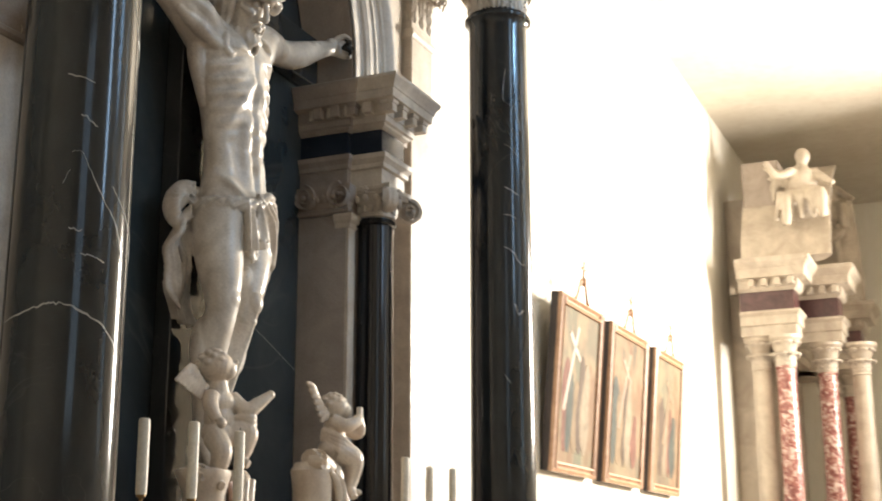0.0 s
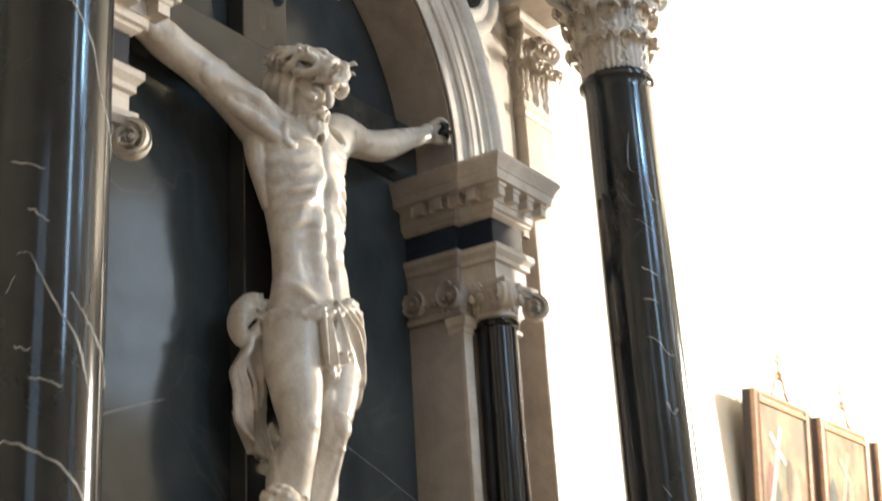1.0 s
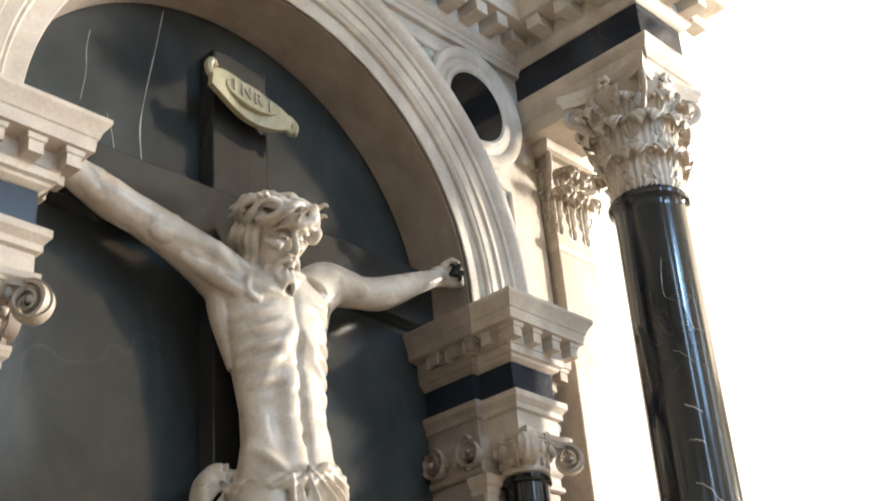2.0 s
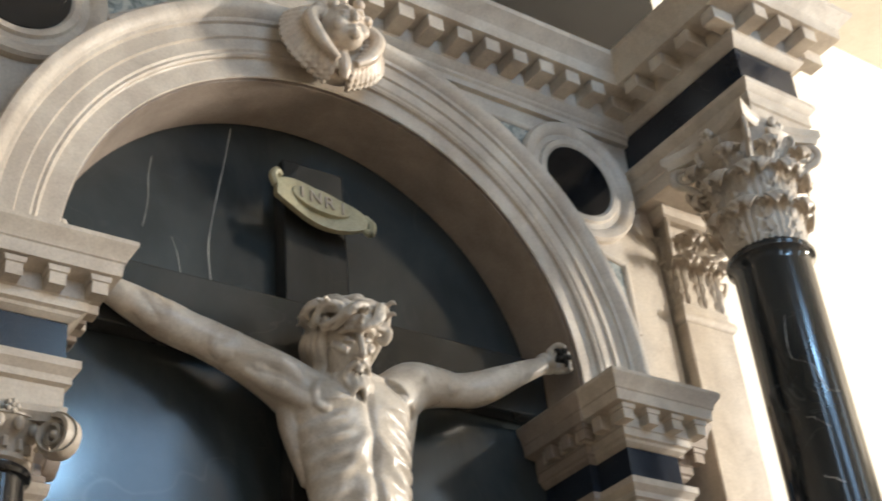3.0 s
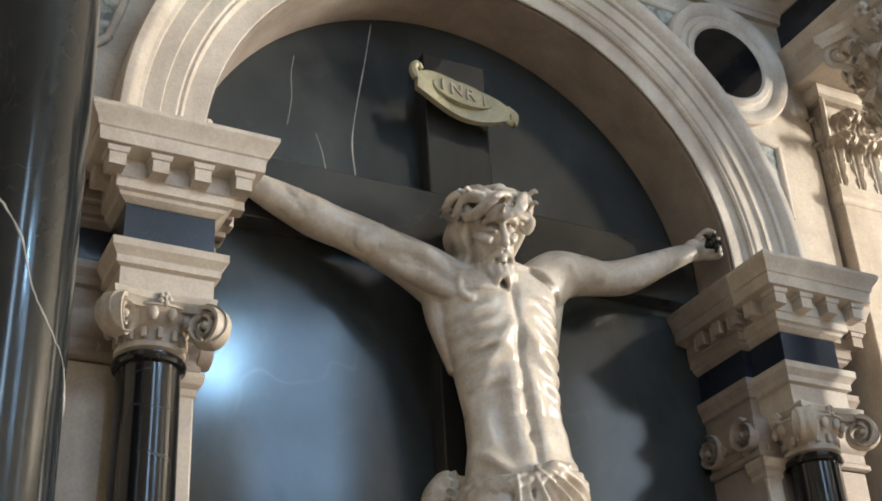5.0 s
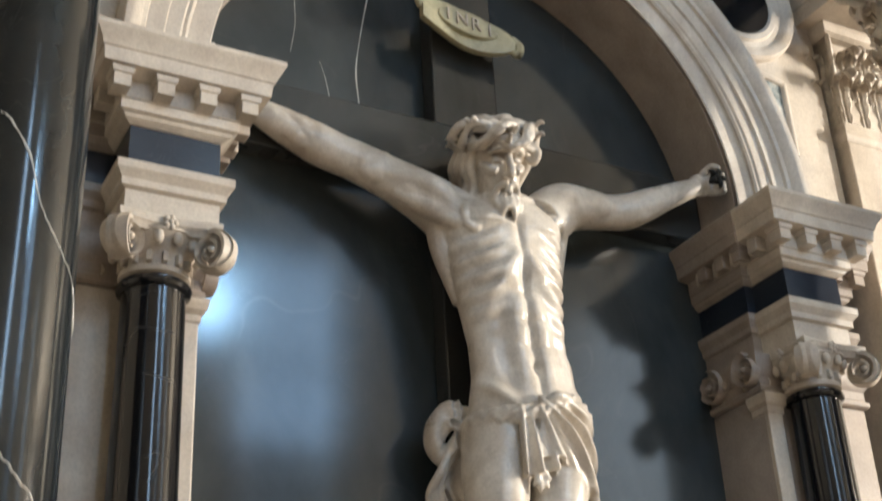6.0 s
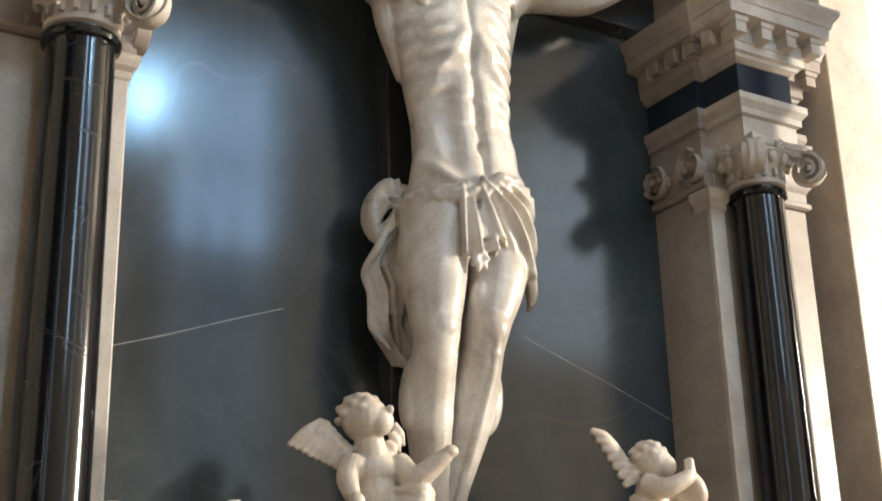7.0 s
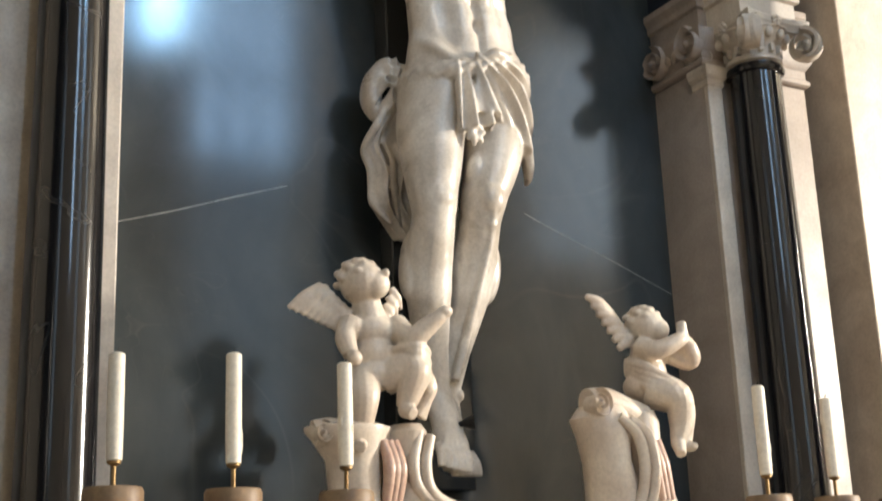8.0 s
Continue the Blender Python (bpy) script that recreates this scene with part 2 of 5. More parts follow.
for a, b, z0, z1 in OPEN:
    if b - a < 0.5 or a > 7:
        continue  # unbarred openings
    w = tagged(new("window_1"), kind="structure")
    for i in range(1, 3):
        bm = bmesh.new()
        xx = a + (b - a) * i / 3
        box(bm, xx - 0.05, xx + 0.05, Y1 - 0.2, Y1 - 0.12, z0, z1, 0)
        part("mullion", bm, IRON, w)
    for i in range(1, 4):
        bm = bmesh.new()
        zz = z0 + (z1 - z0) * i / 4
        box(bm, a, b, Y1 - 0.18, Y1 - 0.14, zz - 0.02, zz + 0.02, 0)
        part("glazing_bar", bm, IRON, w)

# ---------------- the altar: niche, piers, arch ----------------
CX, SPRING, RAD = 0.03, 3.685, 0.81
SLAB_Y, FRONT_Y = 0.07, -0.14

back = thing("niche_back", (CX, SLAB_Y, 1.0), "polished black slate-grey marble back panel with thin white veins", "marble panel")
bm = bmesh.new()
box(bm, -0.86, 0.92, SLAB_Y, WALL_Y - 0.002, 1.0, 4.62, 0)
piece("slab", bm, SLAB, back)
VEINS = [
    ([(-0.78, 2.508), (-0.70, 2.535), (-0.585, 2.572), (-0.45, 2.62), (-0.31, 2.667)], 0.003),
    ([(0.36, 2.68), (0.417, 2.657), (0.524, 2.619), (0.651, 2.573), (0.74, 2.538), (0.838, 2.50)], 0.003),
    ([(-0.207, 4.446), (-0.232, 4.29), (-0.259, 4.138), (-0.278, 3.995), (-0.27, 3.874)], 0.0045),
    ([(-0.456, 4.251), (-0.465, 4.18), (-0.463, 4.098), (-0.476, 3.999)], 0.0028),
    ([(-0.39, 3.994), (-0.372, 3.94), (-0.36, 3.88), (-0.346, 3.824)], 0.0022),
]
for pts, r in VEINS:
    bm = bmesh.new()
    line = bez([(x, SLAB_Y - 0.0006, z) for x, z in pts], 8)
    rr = [0.6 * r * (0.35 + 0.65 * abs(noise.noise(p * 9.0))) for p in line]
    rr[0] = rr[-1] = r * 0.1
    tube(bm, line, rr, 8, 0.12, (0, 0, 1) if abs(line[-1].x - line[0].x) > abs(line[-1].z - line[0].z) else (1, 0, 0))
    piece("vein", bm, VEIN, back, "white calcite vein")

CORNICE = [(0, 3.43), (0.004, 3.432), (0.016, 3.44), (0.02, 3.447), (0.03, 3.452), (0.03, 3.475), (0.034, 3.478), (0.034, 3.52),
           (0.07, 3.524), (0.085, 3.528), (0.088, 3.56), (0.092, 3.563), (0.096, 3.578), (0.108, 3.595), (0.112, 3.602), (0.112, 3.613), (0.1, 3.616), (0, 3.617)]
ARCHI = [(0, 3.21), (0, 3.275), (0.012, 3.28), (0.012, 3.297), (0.02, 3.308), (0.026, 3.315), (0.026, 3.334), (0, 3.336)]


def scroll(bm, cx, cz, y0, y1, r, hand, turns=2.1, seg=64):
    """A spiral volute: a band that winds inwards on a plane, with a boss."""
    loops = []
    for i in range(seg + 1):
        f = i / seg
        a = math.pi / 2 + hand * -f * turns * 2 * math.pi
        q = r * (1 - 0.86 * f)
        t = r * 0.20 * (1 - 0.62 * f)
        dy = (y1 - y0) * 0.10 * (1 - f)
        c, s = math.cos(a), math.sin(a)
        loops.append([(cx + (q + t * k) * c, yy, cz + (q + t * k) * s) for k, yy in ((-0.5, y1), (0.5, y1), (0.62, y0 + dy), (0.4, y0 - 0.006), (-0.1, y0 + dy * 0.3), (-0.5, y0 + 0.01))])
    rings(bm, loops)
    ball(bm, (cx, y0, cz), (r * 0.2, 0.012, r * 0.2), u=12, v=8)
    return bm


def ionic(owner, x, y, r, zb, zt, w, d):
    """A capital with four-sided scrolls, egg-and-dart ring and a flower on the abacus."""
    bm = bmesh.new()
    lathe(bm, x, y, [(r * 0.96, zb), (r * 1.12, zb + 0.006), (r * 1.12, zb + 0.016), (r * 0.98, zb + 0.022), (r * 1.0, zb + 0.05), (r * 1.15, zb + 0.062), (r * 1.5, zb + 0.095), (r * 1.5, zt - 0.03)], 32)
    cap = piece("capital", bm, CREAM, owner, "carved cream stone scroll capital", 40)
    for k in range(14):
        a = 2 * math.pi * k / 14
        bm = bmesh.new()
        ball(bm, (x + r * 1.34 * math.cos(a), y + r * 1.34 * math.sin(a), zb + 0.075), (0.012, 0.012, 0.018), u=8, v=6)
        piece("egg", bm, CREAM, cap, smooth=60)
    for k in range(14):
        a = 2 * math.pi * (k + 0.5) / 14
        bm = bmesh.new()
        box(bm, -0.007, 0.007, -0.006, 0.006, -0.012, 0.012, 0.002)
        bmesh.ops.transform(bm, matrix=pose(x + r * 1.06 * math.cos(a), y + r * 1.06 * math.sin(a), zb + 0.037, 0, 0, math.degrees(a)), verts=bm.verts)
        piece("flute", bm, CREAM, cap)
    rv = (zt - zb) * 0.40
    for sx in (-1, 1):
        for ang in (0, 90, 180, -90):
            bm = bmesh.new()
            scroll(bm, sx * w * 0.40, 0, -0.018, 0.02, rv, sx)
            m = pose(x, y, zt - rv - 0.022, 0, 0, ang) @ pose(0, -w * 0.44, 0) @ pose(sx * w * 0.43, 0, 0, 0, 0, -sx * 28) @ pose(-sx * w * 0.40, 0, 0)
            bmesh.ops.transform(bm, matrix=m, verts=bm.verts)
            piece("volute", bm, CREAM, cap, smooth=50)
    bm = bmesh.new()
    h = w / 2
    pts = []
    for q in range(4):
        for t in (-0.98, -0.9, -0.45, 0, 0.45, 0.9):
            dip = 0.13 * h * (1 - t * t)
            v = Vector((t * h, -h + dip, 0))
            v.rotate(Euler((0, 0, q * math.pi / 2)))
            pts.append(v)
    rings(bm, [[(x + p.x * k, y + p.y * k, z) for p in pts] for k, z in ((0.9, zt - 0.034), (0.94, zt - 0.022), (1.0, zt - 0.016), (1.02, zt - 0.004), (1.0, zt))])
    piece("abacus", bm, CREAM, cap, smooth=30)
    for ang in (0, 90, -90):
        bm = bmesh.new()
        m = pose(x, y, 0, 0, 0, ang)
        for k in range(5):
            a = 2 * math.pi * k / 5
            ball(bm, m @ Vector((0.010 * math.cos(a), -h * 0.90, zt - 0.014 + 0.010 * math.sin(a))), (0.008, 0.007, 0.008), u=8, v=6)
        ball(bm, m @ Vector((0, -h * 0.93, zt - 0.014)), 0.006, u=8, v=6)
        piece("flower", bm, CREAM, cap, smooth=60)
    return cap


def pier(jamb, s, block_in, block_out, outer, col_x, col_y, reach, label):
    """s: which way the pier grows outward from the niche (+1 or -1 in x)."""
    p = thing("pier", (jamb + s * 0.15, FRONT_Y, 1.0), label, "pier", "piers beside the niche")
    lo, hi = sorted((jamb, outer))
    bm = bmesh.new()
    box(bm, lo, hi, FRONT_Y, WALL_Y - 0.002, 1.0, 3.098, 0.006)
    # the right shaft's niche side has its shade painted in, the left stays cream
    piece("shaft", bm, CREAM if s < 0 else SHADE_STONE, p, smooth=30)
    # raised strip beside the little column
    bm = bmesh.new()
    a, b = sorted((jamb + s * 0.001, jamb + s * 0.052))
    box(bm, a, b, FRONT_Y - 0.012, FRONT_Y + 0.05, 1.0, 3.085, 0.004)
    piece("edge_strip", bm, CREAM, p, "cream stone strip")
    bm = bmesh.new()
    stack(bm, a, b, FRONT_Y - 0.012, FRONT_Y + 0.05, [(0, 3.04), (0.004, 3.045), (0.004, 3.06), (0.014, 3.07), (0.018, 3.085), (0.018, 3.096), (0, 3.098)])
    piece("strip_moulding", bm, CREAM, p, "cream stone strip")
    # capital of the pier: band with egg row and flat scrolls on the niche side
    bm = bmesh.new()
    stack(bm, lo, hi, FRONT_Y, WALL_Y - 0.003, [(0.004, 3.10), (0.012, 3.106), (0.012, 3.118), (0.004, 3.125), (0.004, 3.15), (0.02, 3.175), (0.024, 3.2), (0.024, 3.212), (0, 3.216)])
    piece("pier_capital", bm, SHADE_STONE, p, smooth=30)
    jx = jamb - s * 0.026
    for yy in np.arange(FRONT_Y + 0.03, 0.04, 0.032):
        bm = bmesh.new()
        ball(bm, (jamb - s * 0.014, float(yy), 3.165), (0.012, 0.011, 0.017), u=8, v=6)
        piece("egg", bm, SHADE_STONE, p, smooth=60)
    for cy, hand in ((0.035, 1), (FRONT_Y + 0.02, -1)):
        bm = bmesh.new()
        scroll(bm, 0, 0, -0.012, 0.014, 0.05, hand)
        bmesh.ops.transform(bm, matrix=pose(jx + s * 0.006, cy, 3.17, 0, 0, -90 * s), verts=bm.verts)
        piece("volute", bm, SHADE_STONE, p, smooth=50)
    # entablature: recessed run over the pier and a block that projects over the column
    b0, b1 = sorted((block_in, block_out))
    # the recessed run takes the shade-darkened colour, the projecting block plain cream
    runs = ((lo, hi, FRONT_Y, reach, 0), (b0, b1, -0.275, 1.0, 0.003))
    for x0, x1, y0, out, off in runs:
        bm = bmesh.new()
        stack(bm, x0, x1, y0, WALL_Y - 0.004 - off, [(o * out, z - off) for o, z in ARCHI])
        piece("architrave", bm, CREAM if off else SHADE_STONE, p, smooth=25)
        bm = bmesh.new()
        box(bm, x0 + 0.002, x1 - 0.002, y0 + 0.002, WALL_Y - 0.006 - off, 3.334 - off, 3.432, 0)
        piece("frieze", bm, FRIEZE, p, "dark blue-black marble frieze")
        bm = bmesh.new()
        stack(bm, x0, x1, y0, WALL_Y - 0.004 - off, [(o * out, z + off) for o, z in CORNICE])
        piece("cornice", bm, CREAM if off else SHADE_STONE, p, smooth=25)
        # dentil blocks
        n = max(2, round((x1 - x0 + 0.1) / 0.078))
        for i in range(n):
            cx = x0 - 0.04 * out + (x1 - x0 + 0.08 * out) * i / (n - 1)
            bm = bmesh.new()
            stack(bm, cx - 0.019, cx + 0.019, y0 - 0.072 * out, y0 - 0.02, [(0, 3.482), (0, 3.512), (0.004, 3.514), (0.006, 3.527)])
            piece("dentil", bm, CREAM if off else SHADE_STONE, p)
        for side in (x0, x1):
            sg = -1 if side == x0 else 1
            for yy in np.arange(y0 + 0.035, 0.03, 0.078):
                bm = bmesh.new()
                a, b = sorted((side + sg * 0.02, side + sg * 0.072 * out))
                box(bm, a, b, float(yy) - 0.019, float(yy) + 0.019, 3.482, 3.526, 0.003)
                piece("dentil", bm, CREAM if off else SHADE_STONE, p)
    # the slim column
    c = thing("small_column", (col_x, col_y, 1.0), "slim polished jet-black marble column under a carved scroll capital", "column", "slim columns of the niche")
    r = 0.069
    bm = bmesh.new()
    lathe(bm, col_x, col_y, [(r * 1.08, 1.0), (r * 1.08, 1.8), (r * 1.06, 2.4), (r, 3.03), (r, 3.062), (r * 1.14, 3.066), (r * 1.18, 3.074), (r * 1.14, 3.083), (r * 0.98, 3.086), (r * 0.98, 3.092)], 40)
    piece("shaft", bm, JET, c, smooth=35)
    ionic(c, col_x, col_y, r, 3.09, 3.21, 0.225, 0.2)
    return p


pier(-0.772, -1, -0.775, -0.985, -1.13, -0.89, -0.20, 0.95, "warm stone pier with dentilled cornice and dark frieze beside the niche")
pier(0.838, 1, 0.868, 1.07, 1.22, 0.97, -0.20, 0.74, "warm stone pier with dentilled cornice and dark frieze beside the niche")

# the arch and the spandrels
arch = thing("arch", (CX, FRONT_Y, SPRING), "round moulded cream stone arch over the niche", "arch")
bm = bmesh.new()
arch_sweep(bm, CX, SPRING, [(RAD, SLAB_Y - 0.004), (RAD, -0.155), (RAD + 0.03, -0.155), (RAD + 0.03, SLAB_Y - 0.004)], -2.8, 182.8)
# shade under the arch is put into the soffit's colour
piece("soffit", bm, SHADE_STONE, arch, "stone soffit with shade in its colour", 30)
PROFILE = [(0.03, -0.145), (0.003, -0.166), (0.006, -0.17), (0.062, -0.17), (0.066, -0.173), (0.066, -0.182), (0.072, -0.188), (0.08, -0.186), (0.086, -0.192), (0.122, -0.192), (0.126, -0.2), (0.17, -0.2), (0.174, -0.21), (0.184, -0.214), (0.19, -0.222), (0.205, -0.235), (0.214, -0.238), (0.228, -0.238), (0.232, -0.23), (0.234, -0.13)]
bm = bmesh.new()
arch_sweep(bm, CX, SPRING, [(RAD + r, y) for r, y in PROFILE], -2.8, 182.8)
piece("archivolt", bm, CREAM, arch, "stepped cream stone moulding", 25)

TOPZ, X0, X1 = 4.74, -1.26, 1.32
sp = thing("spandrel_wall", (CX, FRONT_Y, 3.6), "cream stone wall with inlaid marble above the arch", "wall panel")
bm = bmesh.new()
outer, inner = [], []
N = 96
for i in range(N + 1):
    a = math.pi * i / N
    inner.append((CX + (RAD + 0.028) * math.cos(a), SPRING + (RAD + 0.028) * math.sin(a)))
    dx, dz = math.cos(a), math.sin(a)
    t = min(((X1 - CX) if dx > 0 else (CX - X0)) / max(abs(dx), 1e-6), (TOPZ - SPRING) / max(dz, 1e-6))
    outer.append((CX + t * dx, SPRING + t * dz))
for y in (FRONT_Y, WALL_Y - 0.002):
    vi = [bm.verts.new((p[0], y, p[1])) for p in inner]
    vo = [bm.verts.new((p[0], y, p[1])) for p in outer]
    for i in range(N):
        bm.faces.new((vi[i], vi[i + 1], vo[i + 1], vo[i]))
    if y == FRONT_Y:
        fi, fo = vi, vo
for i in range(N):
    bm.faces.new((fi[i], fi[i + 1], vi[i + 1], vi[i]))
    bm.faces.new((fo[i], fo[i + 1], vo[i + 1], vo[i]))
for k in (0, N):
    bm.faces.new((fi[k], fo[k], vo[k], vi[k]))
piece("wall", bm, CREAM, sp)


def torus(bm, cx, cz, y, R, prof, seg=56):
    loops = []
    for i in range(seg):
        a = 2 * math.pi * i / seg
        loops.append([(cx + (R + dr) * math.cos(a), y + dy, cz + (R + dr) * math.sin(a)) for dr, dy in prof])
    return rings(bm, loops, close=True)


for sx in (-1, 1):
    ox = CX + sx * 0.962
    oz = 4.497
    bm = bmesh.new()
    torus(bm, ox, oz, FRONT_Y, 0.135, [(0, 0.01), (0, -0.012), (0.012, -0.022), (0.03, -0.024), (0.036, -0.014), (0.056, -0.014), (0.064, -0.022), (0.084, -0.03), (0.098, -0.03), (0.106, -0.02), (0.108, 0.01)])
    piece("roundel_ring", bm, CREAM, sp, "moulded stone ring", 30)
    bm = bmesh.new()
    bmesh.ops.create_cone(bm, cap_ends=True, segments=48, radius1=0.137, radius2=0.137, depth=0.012, matrix=pose(ox, FRONT_Y - 0.012, oz, 90))
    piece("roundel", bm, JET, sp, "black marble roundel")
    # inlaid three-cornered panels with raised edges
    for tri in ([(0.5, 4.665), (0.80, 4.665), (0.76, 4.52), (0.72, 4.5)], [(1.0, 4.22), (1.11, 4.2), (1.11, 3.93), (1.06, 3.98)]):
        q = [(CX + sx * x, z) for x, z in tri]
        bm = bmesh.new()
        rings(bm, [[(x, y, z) for x, z in q] for y in (FRONT_Y + 0.004, FRONT_Y - 0.005)])
        piece("inlay", bm, GREENISH, sp, "mottled grey-green marble inlay")
        bm = bmesh.new()
        for a, b in zip(q, q[1:] + q[:1]):
            tube(bm, [(a[0], FRONT_Y - 0.004, a[1]), (b[0], FRONT_Y - 0.004, b[1])], 0.012, 8)
        piece("inlay_edge", bm, CREAM, sp, smooth=50)

# ---------------- upper entablature ----------------
ent = thing("entablature", (CX, -0.4, TOPZ), "projecting cream stone entablature with dentils and dark frieze", "entablature")
BEAM = [(0, 4.47), (0, 4.525), (0.008, 4.53), (0.008, 4.575), (0.016, 4.582), (0.028, 4.598), (0.03, 4.615), (0, 4.617)]
TOPC = [(0, 4.77), (0.02, 4.782), (0.03, 4.795), (0.034, 4.80), (0.034, 4.86), (0.12, 4.866), (0.135, 4.87), (0.14, 4.915), (0.15, 4.93), (0.18, 4.96), (0.185, 4.975), (0.0, 4.98)]
bm = bmesh.new()
stack(bm, X0, X1, FRONT_Y - 0.01, WALL_Y - 0.006, [(0, TOPZ - 0.002), (0.01, TOPZ), (0.012, TOPZ + 0.02), (0.02, TOPZ + 0.028), (0.022, TOPZ + 0.045), (0, TOPZ + 0.047)])
piece("lower_moulding", bm, CREAM, ent, smooth=25)
bm = bmesh.new()
stack(bm, X0, X1, FRONT_Y - 0.02, WALL_Y - 0.008, TOPC)
piece("cornice", bm, CREAM, ent, smooth=25)
for i in range(19):
    cx = -1.02 + 2.06 * i / 18
    bm = bmesh.new()
    box(bm, cx - 0.03, cx + 0.03, FRONT_Y - 0.145, FRONT_Y - 0.04, 4.812, 4.864, 0.003)
    piece("dentil", bm, CREAM, ent)
bm = bmesh.new()
box(bm, X0 - 0.1, X1 + 0.1, -0.3, WALL_Y - 0.01, 4.981, 5.5, 0.01)
piece("attic", bm, JET, ent, "dark marble attic")
COLS = ((-1.26, -0.575), (1.32, -0.588))
for (cx, cy), sx in zip(COLS, (-1, 1)):
    x0, x1 = sorted((cx - sx * 0.06, cx + sx * 0.22))
    bm = bmesh.new()
    stack(bm, x0, x1, cy - 0.13, WALL_Y - 0.012, BEAM)
    piece("beam", bm, CREAM, ent, smooth=25)
    bm = bmesh.new()
    box(bm, x0 + 0.003, x1 - 0.003, cy - 0.127, WALL_Y - 0.014, 4.612, 4.772, 0)
    piece("beam_frieze", bm, FRIEZE, ent, "dark blue-black marble frieze")
    bm = bmesh.new()
    stack(bm, x0, x1, cy - 0.13, WALL_Y - 0.016, [(o, z + 0.004) for o, z in TOPC])
    piece("beam_cornice", bm, CREAM, ent, smooth=25)
    for k in range(5):
        for side, sg in ((x0, -1), (x1, 1)):
            bm = bmesh.new()
            a, b = sorted((side + sg * 0.03, side + sg * 0.125))
            yy = cy - 0.15 + k * 0.13
            box(bm, a, b, yy - 0.03, yy + 0.03, 4.816, 4.868, 0.003)
            piece("dentil", bm, CREAM, ent)
    for k in range(3):
        bm = bmesh.new()
        xx = x0 + 0.02 + k * (x1 - x0 - 0.04) / 2
        box(bm, xx - 0.03, xx + 0.03, cy - 0.255, cy - 0.16, 4.816, 4.868, 0.003)
        piece("dentil", bm, CREAM, ent)


# ---------------- leafy capitals ----------------
def leaf_mesh(h, w):
    """A curling acanthus leaf that grows along z and bends towards -y; deep lobes, ribs and a rolled tip."""
    bm = bmesh.new()
    n, m = 26, 14
    grid = []
    for i in range(n + 1):
        f = i / n
        tooth = abs(math.sin(f * math.pi * 5.0)) ** 0.7
        half = w * 0.5 * (0.70 + 0.42 * math.sin(min(1, f * 1.1) * math.pi * 0.7)) * (0.52 + 0.48 * tooth) * (1 - max(0, f - 0.86) * 2.6)
        curl = max(0.0, (f - 0.5) / 0.5)
        a = curl * 2.9
        yy = -0.05 * h * f - 0.15 * h * (1 - math.cos(a)) * (1 if curl else 0)
        zz = h * (min(f, 0.5) * 1.3 + 0.15 * math.sin(a) * 1.3) if curl else h * f * 1.3
        row = []
        for j in range(m + 1):
            u = 2 * j / m - 1
            rib = 0.030 * h * math.cos(u * math.pi * 4) * (1 - 0.4 * f)
            droop = 0.10 * h * abs(u) ** 1.5 * (1 - tooth) + 0.06 * h * u * u
            row.append((u * half, yy + 0.10 * h * u * u - rib - 0.05 * h * tooth * abs(u), zz - droop))
        grid.append(row)
    fr = [[bm.verts.new(p) for p in r] for r in grid]
    bk = [[bm.verts.new((p[0] * 0.94, p[1] + 0.035 * h, p[2] - 0.02 * h)) for p in r] for r in grid]
    for s in (fr, bk):
        for i in range(n):
            for j in range(m):
                bm.faces.new((s[i][j], s[i][j + 1], s[i + 1][j + 1], s[i + 1][j]))
    for i in range(n):
        for j in (0, m):
            bm.faces.new((fr[i][j], fr[i + 1][j], bk[i + 1][j], bk[i][j]))
    for j in range(m):
        for i in (0, n):
            bm.faces.new((fr[i][j], fr[i][j + 1], bk[i][j + 1], bk[i][j]))
    bmesh.ops.recalc_face_normals(bm, faces=bm.faces)
    me = bpy.data.meshes.new("leaf")
    bm.to_mesh(me)
    bm.free()
    me.materials.append(CREAM)
    me.shade_smooth()
    return me


def curl_mesh(r):
    bm = bmesh.new()
    pts, rad = [], []
    for i in range(40):
        f = i / 39
        a = -0.5 * math.pi + f * 3.6 * math.pi
        q = r * (1 - 0.85 * f)
        pts.append((0, -q * math.cos(a) * 1.0 - r * 0.2, q * math.sin(a)))
        rad.append(r * 0.20 * (1 - 0.55 * f))
    tube(bm, [(0, r * 0.9, -2.2 * r), (0, r * 0.35, -1.5 * r)] + pts, [r * 0.22, r * 0.22] + rad, 8, 1.6, (1, 0, 0))
    me = bpy.data.meshes.new("volute")
    bmesh.ops.recalc_face_normals(bm, faces=bm.faces)
    bm.to_mesh(me)
    bm.free()
    me.materials.append(CREAM)
    me.shade_smooth()
    return me


LEAF_LOW, LEAF_HIGH, LEAF_SLIM, CURL, CURL_S = leaf_mesh(0.17, 0.105), leaf_mesh(0.18, 0.11), leaf_mesh(0.17, 0.075), curl_mesh(0.045), curl_mesh(0.026)


def put(name, me, m, parent):
    o = new(name, me)
    o.parent = parent
    o.matrix_basis = m
    return o


